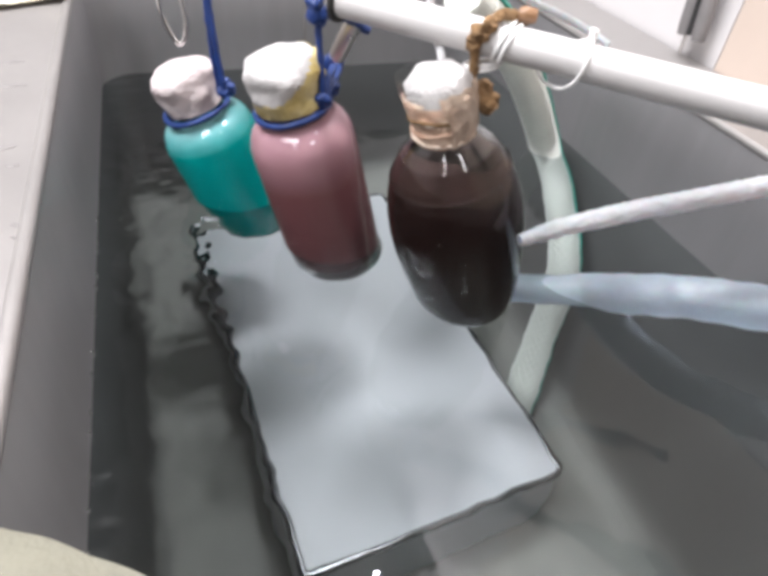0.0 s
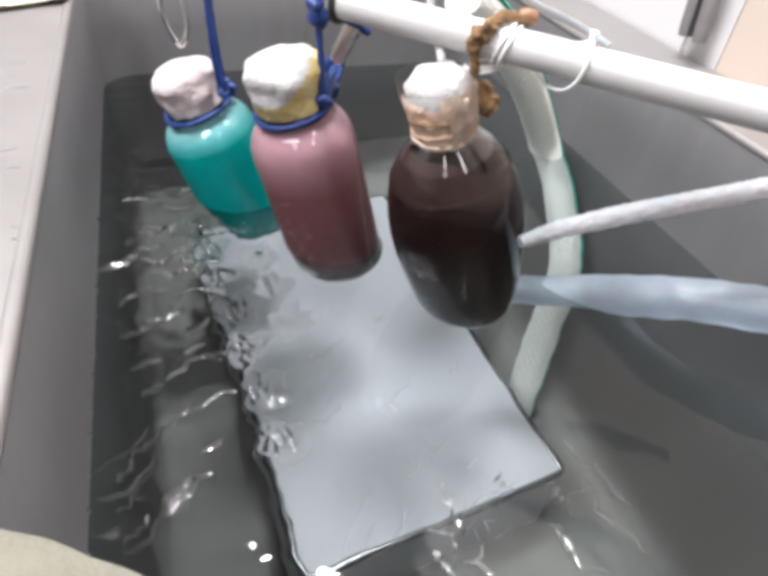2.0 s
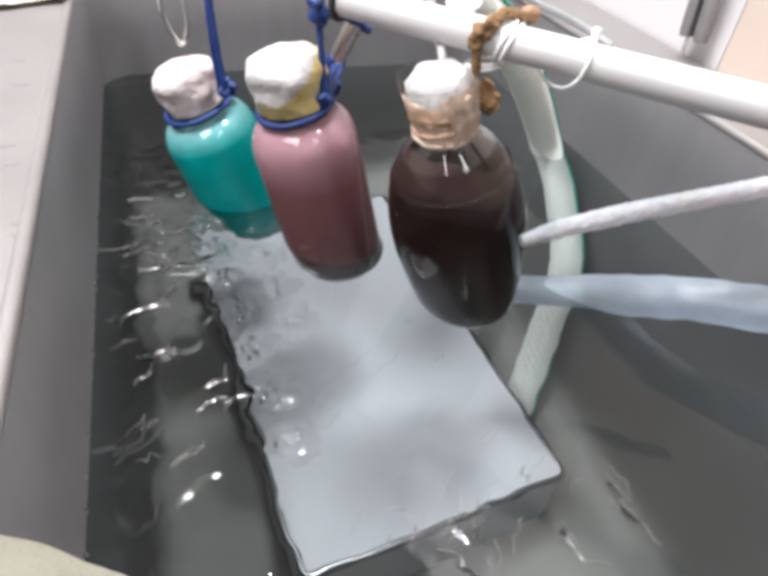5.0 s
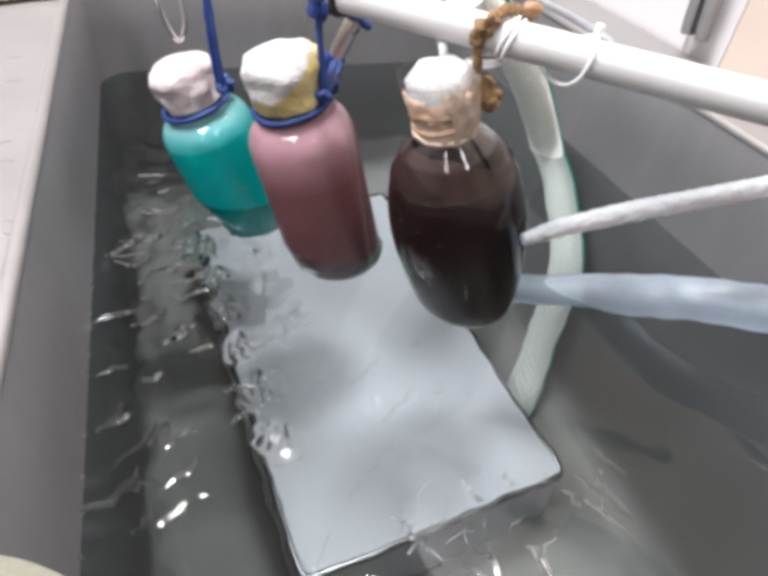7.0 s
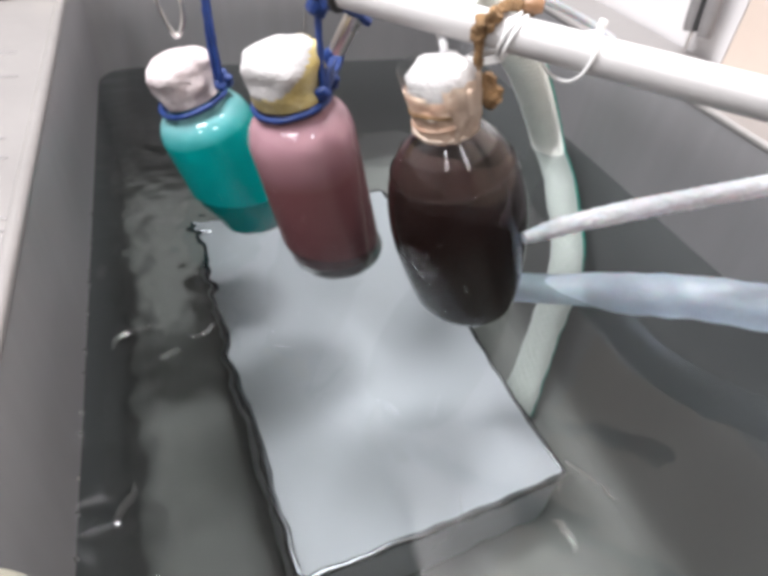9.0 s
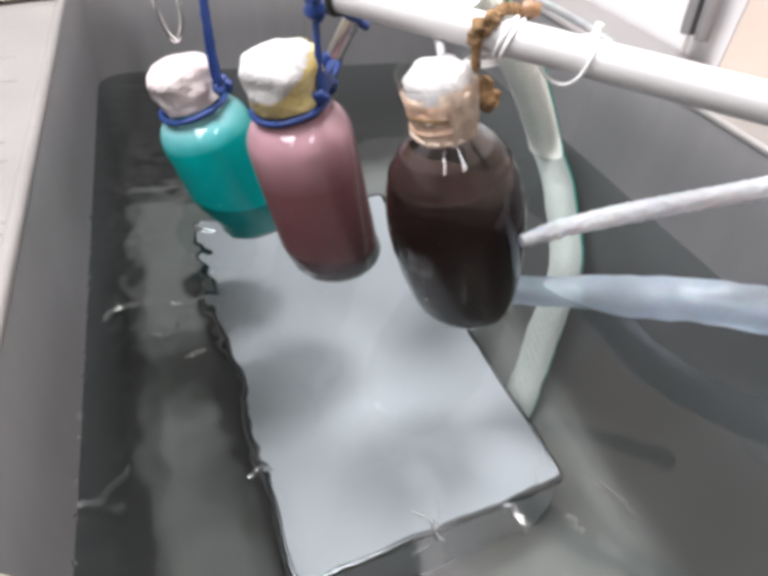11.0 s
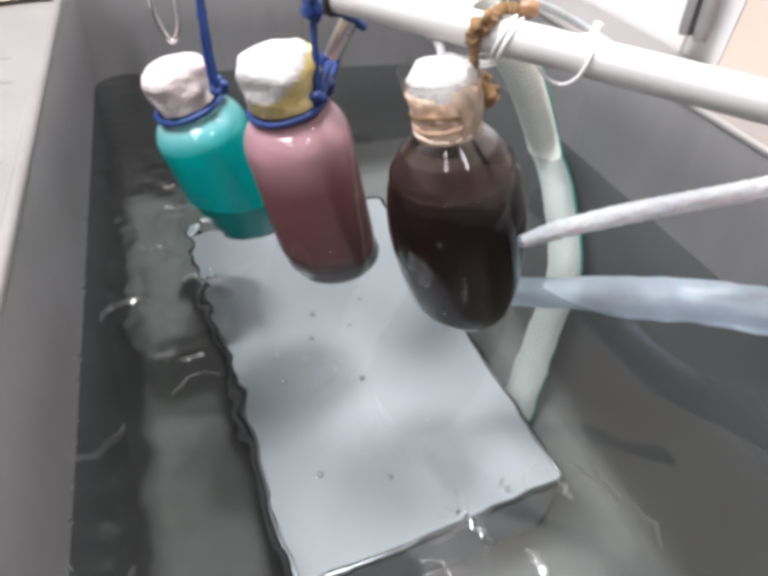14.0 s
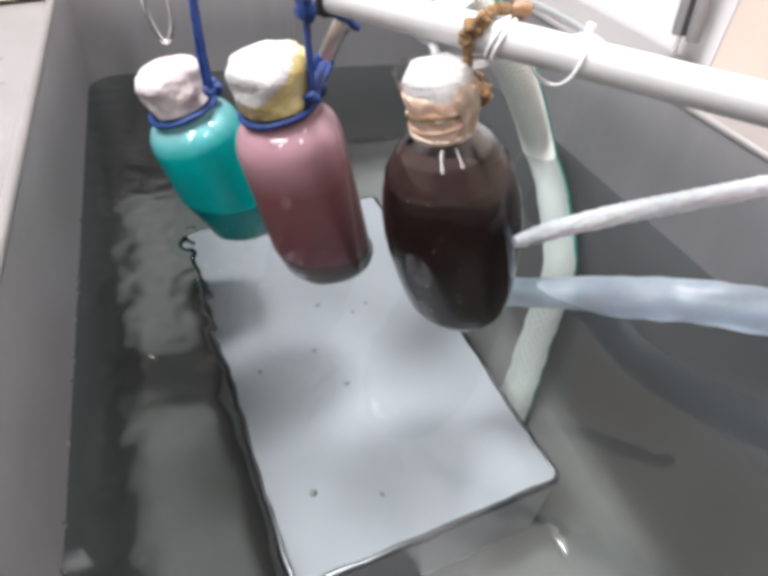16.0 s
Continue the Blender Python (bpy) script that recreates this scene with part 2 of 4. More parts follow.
def round_rect(x0, x1, y0, y1, r, n=8):
    pts = []
    for cx, cy, a0 in ((x1 - r, y1 - r, 0), (x0 + r, y1 - r, 90), (x0 + r, y0 + r, 180), (x1 - r, y0 + r, 270)):
        for k in range(n + 1):
            a = radians(a0 + 90 * k / n)
            pts.append((cx + r * math.cos(a), cy + r * math.sin(a)))
    return pts


def loft(bm, loops, close_last=True):
    rings = [[bm.verts.new(p) for p in loop] for loop in loops]
    n = len(rings[0])
    for a, b in zip(rings, rings[1:]):
        for k in range(n):
            j = (k + 1) % n
            bm.faces.new((a[k], a[j], b[j], b[k]))
    if close_last:
        bm.faces.new(rings[-1])
    return bm


def water_bath():
    bath = thing("water_bath", label="stainless steel water bath filled with water", category="water bath")
    loops = []
    for inset, z in [(-0.006, None), (-0.002, -0.0015), (0.0, -0.006)]:
        loops.append([(x, y, rim_z(x) + (z or 0)) for x, y in round_rect(X0 + inset, X1 - inset, Y0 + inset, Y1 - inset, 0.045)])
    # the side next to the wall leans inwards below the waterline
    lean = 0.062
    for z in (0.06, 0.03, 0.0, -0.04, -0.08, -0.12, -0.18, -0.25):
        loops.append([(x, y, z) for x, y in round_rect(X0, X1 + lean * min(0.0, z + 0.02) / 0.31, Y0, Y1, 0.045)])
    for k in range(1, 8):
        a = radians(90 * k / 7)
        r = 0.04
        loops.append([(x, y, ZF + r - r * math.sin(a)) for x, y in round_rect(X0 + r - r * math.cos(a), X1 - lean - r + r * math.cos(a), Y0 + r - r * math.cos(a), Y1 - r + r * math.cos(a), max(0.045 - 0.3 * (r - r * math.cos(a)), 0.02))])
    part("basin_wall", loft(bmesh.new(), loops[:6], False), M["basin"], bath, "brushed grey steel basin wall")
    part("lower_wall", loft(bmesh.new(), loops[5:15], False), M["dimmed"], bath, "dull steel basin wall, painted darker for the light lost under water")
    part("basin_floor", loft(bmesh.new(), loops[14:]), M["dimmed"], bath, "dull steel basin floor, painted paler than the wall under water")
    # worktop sheet round the opening, of four plates with a rolled inner edge
    def plate(x0, x1, y0, y1, name, mat):
        bm = bmesh.new()
        vs = [bm.verts.new((x, y, rim_z(x) + dz)) for dz in (0, -0.012) for x, y in ((x0, y0), (x1, y0), (x1, y1), (x0, y1))]
        for f in ((0, 1, 2, 3), (7, 6, 5, 4), (0, 4, 5, 1), (1, 5, 6, 2), (2, 6, 7, 3), (3, 7, 4, 0)):
            bm.faces.new([vs[i] for i in f])
        bmesh.ops.bevel(bm, geom=bm.edges[:], offset=0.0012, segments=2, affect="EDGES")
        part(name, bm, mat, bath)
    lip = [(x, y, rim_z(x) - 0.0022) for x, y in round_rect(X0 - 0.0035, X1 + 0.0035, Y0 - 0.0035, Y1 + 0.0035, 0.045, 12)]
    part("rolled_lip", sweep(bmesh.new(), lip, 0.0045, 14, closed=True), M["rim"], bath, "rolled steel lip round the basin")
    e = 0.0056
    plate(X0 - 0.5, X0 - e, Y0 - 0.2, Y1 + 0.2, "worktop_plate", M["rim"])
    plate(X1 + e, X1 + 0.105, Y0 - 0.2, Y1 + 0.2, "side_flange", M["rim"])
    plate(X0 - e, X1 + e, Y1 + e, Y1 + 0.2, "back_flange", M["rim"])
    plate(X0 - e, X1 + e, Y0 - 0.2, Y0 - e, "front_flange", M["rim"])
    part("weld_seam", block(bmesh.new(), (0.0035, 0.002, 0.125), (0.195, Y1 - 0.0004, 0.062), 0.0006), M["mark"], bath, "thin vertical weld seam")
    # small dents and scratches on the worktop
    for k, (x, y, ln, a) in enumerate(((-0.112, 0.538, 0.016, 10), (-0.108, 0.491, 0.020, 5), (-0.103, 0.394, 0.015, 15), (-0.096, 0.371, 0.008, 0),
                                       (-0.087, 0.306, 0.008, -25), (-0.085, 0.294, 0.010, -25), (-0.150, 0.44, 0.014, 8), (-0.135, 0.60, 0.010, 4))):
        bm = bmesh.new()
        bmesh.ops.create_uvsphere(bm, u_segments=12, v_segments=6, radius=0.5, matrix=pose(x, y, rim_z(x) + 0.0002, 0, 0, a) @ Matrix.Diagonal((ln, 0.0026, 0.0012, 1)))
        part("dent", bm, M["mark"], bath)
    # outer casing of five panels, standing on the floor
    zb = FLOORZ
    for name, x0, x1, y0, y1 in (("side_panel", X0 - 0.5, X0 - 0.49, Y0 - 0.2, Y1 + 0.2), ("side_panel", X1 + 0.095, X1 + 0.105, Y0 - 0.2, Y1 + 0.2),
                                 ("front_panel", X0 - 0.489, X1 + 0.094, Y0 - 0.2, Y0 - 0.19), ("back_panel", X0 - 0.489, X1 + 0.094, Y1 + 0.19, Y1 + 0.2)):
        z1 = 0.105
        part(name, block(bmesh.new(), (x1 - x0, y1 - y0, z1 - zb), ((x0 + x1) / 2, (y0 + y1) / 2, (z1 + zb) / 2), 0.002), M["casing"], bath)
    return bath


bath = water_bath()
slab("wall_east", (0.12, 2.598, CEIL - FLOORZ), (X1 + 0.105 + 0.064, 1.801, (CEIL + FLOORZ) / 2), M["wall"], "white painted wall beside the bath", "wall")
slab("wall_east_2", (0.12, 3.998, CEIL - FLOORZ), (X1 + 0.105 + 0.061, -1.501, (CEIL + FLOORZ) / 2), M["cream"], "cream painted wall beside the bath", "wall")


def water_sheet():
    bm = bmesh.new()
    mx, nx, ny = 0.045, 250, 440
    x0, x1, y0, y1 = X0 - mx, X1 + mx, Y0 - mx, Y1 + mx
    rows = []
    for j in range(ny + 1):
        row = []
        for i in range(nx + 1):
            x, y = x0 + (x1 - x0) * i / nx, y0 + (y1 - y0) * j / ny
            # livelier along the near-left channel and where the jet reaches the box's far corner
            chan = max(0.0, min(1.0, (0.05 - x) / 0.07))
            corner = math.exp(-((x - 0.03) ** 2 + (y - 0.43) ** 2) / 0.006)
            front = math.exp(-((y - 0.13) / 0.06) ** 2) * max(0.0, min(1.0, (0.30 - x) / 0.1))
            rough = 0.17 + 0.85 * chan + 0.75 * corner + 0.08 * front
            z = 0.0011 * noise.noise((x * 13 + 3, y * 13, 0.0)) + 0.0010 * noise.noise((x * 34, y * 34 + 7, 2.0)) + 0.00060 * noise.noise((x * 75, y * 75, 5.0))
            rough = min(rough, 2.0)
            z *= rough
            # short cross ripples between the box and the side
            z += 0.00075 * chan * noise.noise((x * 20, y * 62, 8.0)) + 0.0003 * chan * noise.noise((x * 60, y * 150, 3.0))
            row.append(bm.verts.new((x, y, z)))
        rows.append(row)
    for a, b in zip(rows, rows[1:]):
        for i in range(nx):
            bm.faces.new((a[i], a[i + 1], b[i + 1], b[i]))
    ob = part("water", bm, M["water"])
    if ob.data.polygons[0].normal.z < 0:
        ob.data.flip_normals()
    ob.visible_shadow = False
    return tagged(ob, "clear rippling water filling the steel bath", "water", kind="structure")


water = water_sheet()


# ---- steel box under the water ----
def steel_box():
    box = thing("steel_box", pose(0.1612, 0.4537, ZF + 0.001, 0, 0, 4.9), label="satin stainless steel box standing under the water", category="box")
    w, d, hgt = 0.268, 0.463, 0.119
    bm = bmesh.new()
    loops = []
    for k in range(7):
        a = radians(90 * k / 6)
        r = 0.005
        o = -r + r * math.cos(a)
        loops.append([(x, y, hgt - r + r * math.sin(a)) for x, y in round_rect(-w / 2 - o, w / 2 + o, -d / 2 - o, d / 2 + o, 0.007 + o * 0.8)])
    base = [(x, y, 0.0) for x, y in round_rect(-w / 2 + 0.001, w / 2 - 0.001, -d / 2 + 0.001, d / 2 - 0.001, 0.008)]
    loft(bm, [base] + loops)
    part("body", bm, M["box"], box)
    bead = [(x, y, hgt - 0.0038) for x, y in round_rect(-w / 2 + 0.0012, w / 2 - 0.0012, -d / 2 + 0.0012, d / 2 - 0.0012, 0.007)]
    part("edge_bead", sweep(bmesh.new(), bead, 0.0040, 12, closed=True), M["bead"], box, "polished rolled steel edge")
    # A black line paints the dark reflection along the box's edge.
    part("painted_edge_line", sweep(bmesh.new(), [(x, y, hgt - 0.0096) for x, y, z in bead], 0.0024, 8, closed=True), M["blackshade"], box, "dark line painted under the top edge for its dark reflection")
    return box


steel_box()


# ---- bottles ----
def neck_band(parent, z, r, seg_r=0.0022):
    for dz, k, rr in ((-0.001, 1.0, seg_r * 1.15),):
        line = []
        for i in range(48):
            a = 2 * math.pi * i / 48
            line.append((r * k * math.cos(a), r * k * math.sin(a), z + dz + 0.0006 * math.sin(3 * a + dz * 900)))
        part("neck_band", sweep(bmesh.new(), line, rr, 10, 0.0006, 160, closed=True), M["blue"], parent, "blue rubber band")
    # knot at the side from which the bottle hangs
    bm = bmesh.new()
    for dx, dy, dz, rr in ((0.004, 0.001, 0.001, 0.0052), (0.006, -0.003, 0.006, 0.0042), (0.004, 0.003, 0.009, 0.0038)):
        bmesh.ops.create_icosphere(bm, subdivisions=3, radius=rr, matrix=Matrix.Translation((r + dx, dy, z + dz)))
    for v in bm.verts:
        v.co += v.co.normalized() * 0.0015 * noise.noise(v.co * 220)
    part("knot", bm, M["blue"], parent, "blue cord knot")


def outer_radius(prof, z):
    for (r0, z0), (r1, z1) in zip(prof, prof[1:]):
        if z0 <= z <= z1:
            return r0 + (r1 - r0) * (z - z0) / (z1 - z0)
    return prof[-1][0]


def glass_shell(prof, wall, level):
    """Thick glass up to the liquid, hollow above it."""
    inner = [(max(outer_radius(prof, z) - wall, 0.001), z) for _, z in reversed(prof) if z > level]
    return [(0, prof[0][1]), *prof, *inner, (outer_radius(prof, level) - wall, level + 0.0002), (0, level + 0.0002)]


def liquid_profile(prof, gap, z0, level, n=18):
    zs = [z0 + (level - z0) * k / n for k in range(n + 1)]
    first = outer_radius(prof, z0) - gap
    return [(0, z0 - 0.0012), (first * 0.92, z0 - 0.001)] + [(outer_radius(prof, z) - gap, z) for z in zs] + [(outer_radius(prof, level) - gap - 0.0016, level - 0.0007), (0, level - 0.0009)]


def film_profile(prof, wall, za, zb, n=12):
    zs = [za + (zb - za) * k / n for k in range(n + 1)]
    ring = [(outer_radius(prof, z) - wall - 0.0010, z) for z in zs]
    return ring + [(r - 0.0010, z) for r, z in reversed(ring)] + [ring[0]]


def round_bottle(m, body, film, plug, stained, label, rs, zs, level, bottom, stout=1.0):
    """A round-shouldered glass bottle with a flared cotton plug."""
    b = thing("bottle", m, label=label, category="bottle", group="bottles hung in the bath")
    dome = [(0.0268 + 0.0157 * math.cos(radians(q)), 0.1255 + 0.0235 * math.sin(radians(q))) for q in range(0, 91, 9)]
    prof = [(0.030, 0.000), (0.037, 0.0010), (0.0405, 0.0045), (0.0425, 0.011), (0.0425, 0.06), *dome, (0.0265, 0.152), (0.0265, 0.172)]
    prof = [(r * rs, z * zs) for r, z in prof]
    lv = level * zs
    g = part("glass_body", lathe(bmesh.new(), glass_shell(prof, 0.0020, max(lv, 0.1525 * zs)), 72), M["glass"], b, "clear glass")
    g.visible_shadow = False
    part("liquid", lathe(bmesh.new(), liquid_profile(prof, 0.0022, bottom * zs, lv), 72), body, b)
    if film:
        part("film", lathe(bmesh.new(), film_profile(prof, 0.0020, lv - 0.0015, 0.152 * zs), 72), film, b, "residue film inside the shoulder")
    r0, r1, z0, z1 = 0.0265 * rs * (0.5 + 0.5 * stout), 0.0303 * rs * stout, 0.159 * zs, 0.159 * zs + 0.034 * stout
    side = [(r0 * 0.96, z0), (r0, z0 + 0.003)] + [(r0 + (r1 - r0) * (k / 14) ** 0.8, z0 + 0.003 + (z1 - z0) * 0.74 * k / 14) for k in range(1, 15)]
    zt = side[-1][1]
    top = [(r1 * (0.98, 0.93, 0.84, 0.68, 0.46, 0.2)[k], zt + (0.003, 0.0055, 0.0080, 0.0098, 0.0108, 0.011)[k]) for k in range(6)] + [(0, zt + 0.011)]
    p = part("plug", lathe(bmesh.new(), [(0, z0)] + side + top, 96, 0.0036, 80), plug, b, "crumpled cotton plug")
    if stained:
        bm = lathe(bmesh.new(), [(0, z0)] + side + top, 96, 0.0036, 80)
        bmesh.ops.recalc_face_normals(bm, faces=bm.faces)
        bm.normal_update()
        for v, nn in [(v, v.normal.copy()) for v in bm.verts]:
            v.co += nn * 0.0006
        def stain_here(c):
            up = (c.z - z0) / (zt - z0)
            across = c.x / r1
            return up < 0.40 + 0.9 * max(0.0, across + 0.30) + 0.22 * noise.noise(c * 80)
        bmesh.ops.delete(bm, geom=[f for f in bm.faces if not stain_here(f.calc_center_median())], context="FACES")
        part("stain", bm, stained, p, "yellow stained cotton")
    neck_band(b, 0.157 * zs, 0.0290 * rs)
    return b


def barrel_bottle(m, rs, zs):
    """A barrel-shaped glass bottle of dark liquid with a gauze-wrapped plug."""
    b = thing("bottle", m, label="barrel-shaped glass bottle of dark brown liquid with a gauze-wrapped cotton plug", category="bottle", group="bottles hung in the bath")
    prof = [(0.026, 0.0), (0.034, 0.0012), (0.0385, 0.006), (0.0415, 0.014), (0.0460, 0.035), (0.0500, 0.062), (0.0525, 0.088), (0.0528, 0.105), (0.0515, 0.122), (0.0480, 0.140),
            (0.0425, 0.155), (0.0350, 0.168), (0.0270, 0.177), (0.0210, 0.184), (0.0200, 0.190), (0.0210, 0.207)]
    prof = [(r * rs, z * zs) for r, z in prof]
    lv = 0.150 * zs
    g = part("glass_body", lathe(bmesh.new(), glass_shell(prof, 0.0024, 0.1685 * zs), 80), M["glass"], b, "clear glass")
    g.visible_shadow = False
    part("liquid", lathe(bmesh.new(), liquid_profile(prof, 0.0026, 0.006 * zs, lv), 80), M["dark"], b)
    bm = lathe(bmesh.new(), film_profile(prof, 0.0024, lv - 0.0010, 0.1755 * zs, 36), 80)
    # the residue ends lower on the side away from the tilt
    def bare(c):
        return c.z > zs * (0.168 - 0.42 * c.x) + 0.004 * noise.noise(c * 60)
    bmesh.ops.delete(bm, geom=[f for f in bm.faces if bare(f.calc_center_median())], context="FACES")
    part("film", bm, M["darkfilm"], b, "brown residue film inside the shoulder")
    # a raised moulding line round the shoulder
    zr = 0.1515 * zs
    part("moulding", lathe(bmesh.new(), [(outer_radius(prof, zr) + d, zr + z) for d, z in ((0.0, -0.0022), (0.0009, -0.001), (0.0011, 0.0), (0.0006, 0.0012), (0.0, 0.002))], 80), M["glass"], b).visible_shadow = False
    r0, zn = 0.0208 * rs, 0.184 * zs
    wrap = [(r0 * 0.97, zn - 0.003), (r0 * 1.01, zn), (r0 * 1.03, zn + 0.008), (r0 * 1.05, zn + 0.016), (r0 * 1.10, zn + 0.024), (r0 * 1.14, zn + 0.030), (r0 * 1.10, zn + 0.0315), (r0 * 0.98, zn + 0.027)]
    gz = part("gauze_wrap", lathe(bmesh.new(), wrap, 64, 0.0030, 110), M["gauze"], b, "tan gauze wrapped round the neck")
    # strips of the wrapping, one over another
    for k in range(4):
        z = zn + 0.002 + 0.0062 * k
        line = [(r0 * 1.035 * math.cos(a), r0 * 1.035 * math.sin(a), z + 0.0022 * math.sin(a + 2 * k)) for a in [2 * math.pi * i / 40 for i in range(40)]]
        part("gauze_strip", sweep(bmesh.new(), line, 0.0013, 8, 0.0012, 170, closed=True), M["gauze"] if k % 2 else M["gauze2"], gz)
    # a loose fold of the gauze drawn up over the plug's side
    bm = bmesh.new()
    grid = []
    for j in range(13):
        v, row = j / 12, []
        for i in range(17):
            u = i / 16
            a = -1.80 + 1.55 * u + 0.12 * math.sin(5 * v)
            r = r0 * (1.07 + 0.13 * math.sin(2.6 * v)) + 0.0014 * noise.noise((u * 5, v * 6, 3.1)) + 0.0007 * math.sin(22 * u)
            row.append(bm.verts.new((r * math.cos(a), r * math.sin(a), zn - 0.002 + (0.038 + 0.004 * noise.noise((u * 4, 0, 1))) * v)))
        grid.append(row)
    for ra_, rb_ in zip(grid, grid[1:]):
        for i in range(16):
            bm.faces.new((ra_[i], ra_[i + 1], rb_[i + 1], rb_[i]))
    bmesh.ops.solidify(bm, geom=bm.faces[:], thickness=0.0009)
    part("gauze_fold", bm, M["gauze2"], gz)
    cot = [(0.017 * rs, zn + 0.014), (0.0206 * rs, zn + 0.021), (0.0224 * rs, zn + 0.029), (0.0218 * rs, zn + 0.036), (0.0182 * rs, zn + 0.0415), (0.012 * rs, zn + 0.0445), (0.005 * rs, zn + 0.0452), (0, zn + 0.0452)]
    part("plug", lathe(bmesh.new(), cot, 96, 0.0030, 95), M["cotton"], b, "white cotton plug")
    # film collar flaring round the plug
    collar = [(r0 * 1.04, zn + 0.010), (r0 * 1.12, zn + 0.022), (r0 * 1.22, zn + 0.034), (r0 * 1.34, zn + 0.041)]
    bm = lathe(bmesh.new(), collar + [(r - 0.0005, z) for r, z in reversed(collar)] + [collar[0]], 48, 0.004, 60)
    bmesh.ops.delete(bm, geom=[f for f in bm.faces if f.calc_center_median().x > -0.004], context="FACES")
    part("film_collar", bm, M["film"], b, "clear plastic film collar").visible_shadow = False
    # twine round the neck with a frayed knot
    line = [(r0 * 1.06 * math.cos(a), r0 * 1.06 * math.sin(a), zn + 0.016 + 0.002 * math.sin(2 * a)) for a in [2 * math.pi * i / 48 for i in range(48)]]
    part("neck_twine", sweep(bmesh.new(), line, 0.0014, 8, 0.0008, 300, closed=True), M["rope"], b, "brown twine round the neck")
    bm = bmesh.new()
    for dx, dy, dz, rr in ((0.006, -0.002, 0.0, 0.0075), (0.012, 0.003, 0.004, 0.0062), (0.010, -0.006, -0.004, 0.0055), (0.015, -0.002, -0.003, 0.0050)):
        bmesh.ops.create_icosphere(bm, subdivisions=3, radius=rr, matrix=Matrix.Translation((r0 + dx, dy, zn + 0.014 + dz)))
    for v in bm.verts:
        v.co += Vector((noise.noise(v.co * 260), noise.noise(v.co * 260 + Vector((9, 0, 0))), noise.noise(v.co * 260 + Vector((0, 9, 0))))) * 0.0028
    part("twine_knot", bm, M["rope"], b, "brown twine knot")
    # thin tube through the plug
    bm = sweep(bmesh.new(), curve_points([(0.006, 0.008, zn + 0.028), (0.009, 0.013, zn + 0.047), (0.014, 0.034, zn + 0.0475), (0.019, 0.053, zn + 0.056), (0.028, 0.060, zn + 0.085)], 6), 0.0028, 12)
    part("thin_tube", bm, M["thintube"], b, "thin translucent tube through the plug")
    return b


TEAL = (0.0766, 0.540, -0.0644, 0, -19.0, 0)
MAUVE = (0.137, 0.440, -0.040, 0, -14.8, 0)
DARK = (0.2245, 0.336, -0.0130, 0, -16.6, 0)
teal_bottle = round_bottle(pose(*TEAL), M["teal"], M["tealfoam"], M["cotton_pink"], None, "glass bottle of teal liquid with a pinkish cotton plug", 1.03, 1.05, 0.130, 0.008, 0.92)
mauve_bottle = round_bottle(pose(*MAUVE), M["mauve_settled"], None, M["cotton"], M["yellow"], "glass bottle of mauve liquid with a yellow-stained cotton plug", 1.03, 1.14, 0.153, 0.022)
dark_bottle = barrel_bottle(pose(*DARK), 0.985, 0.965)


# ---- pipe, tubes, cords and ties above the bath ----
PA, PB = Vector((0.116, 0.415, 0.218)), Vector((0.452, 0.058, 0.218))
PIPE_R = 0.01065
PDIR = (PB - PA).normalized()
PSIDE = PDIR.cross(Vector((0, 0, 1))).normalized()


def on_pipe(u):
    """A point of the pipe's axis, u metres from its cut end."""
    return PA + PDIR * u


def pipe_ring(u, r, lean=0.0, sink=0.0, n=40):
    c = on_pipe(u) + Vector((0, 0, -sink))
    return [c + PSIDE * r * math.cos(a) + Vector((0, 0, 1)) * r * math.sin(a) + PDIR * lean * math.sin(a) for a in [2 * math.pi * k / n for k in range(n)]]


def white_pipe():
    p = thing("pipe", label="white plastic pipe laid across the bath", category="pipe")
    bm = bmesh.new()
    n, seg = 40, 36
    outer = sweep(bm, [PA.lerp(PB, k / n) for k in range(n + 1)], PIPE_R, seg, 0.00035, 25, caps=False)
    part("tube_wall", outer, M["pipe"], p)
    part("inner_wall", sweep(bmesh.new(), [PA.lerp(PB, k / n) for k in range(n + 1)], PIPE_R - 0.0022, seg, caps=False), M["pipe"], p)
    return p


white_pipe()

air_tube = thing("air_tube", label="frosted silicone air tube with a tapered nozzle", category="tube")
line = curve_points([(0.214, 0.275, 0.102), (0.250, 0.274, 0.110), (0.300, 0.266, 0.122), (0.360, 0.248, 0.141), (0.430, 0.222, 0.168)], 44)
part("tube_wall", sweep(bmesh.new(), line[20:], lambda u: 0.0060 + 0.0012 * min(1, u * 3), 30, 0.0010, 330), M["silicone"], air_tube)
part("nozzle", sweep(bmesh.new(), line[:23], lambda u: 0.0040 + 0.0019 * u, 24, 0.0007, 220), M["silicone"], air_tube, "tapered frosted nozzle")
part("bore", sweep(bmesh.new(), [line[0] + (line[0] - line[1]).normalized() * 0.0004, line[1]], 0.0022, 16), M["bluetube"], air_tube)

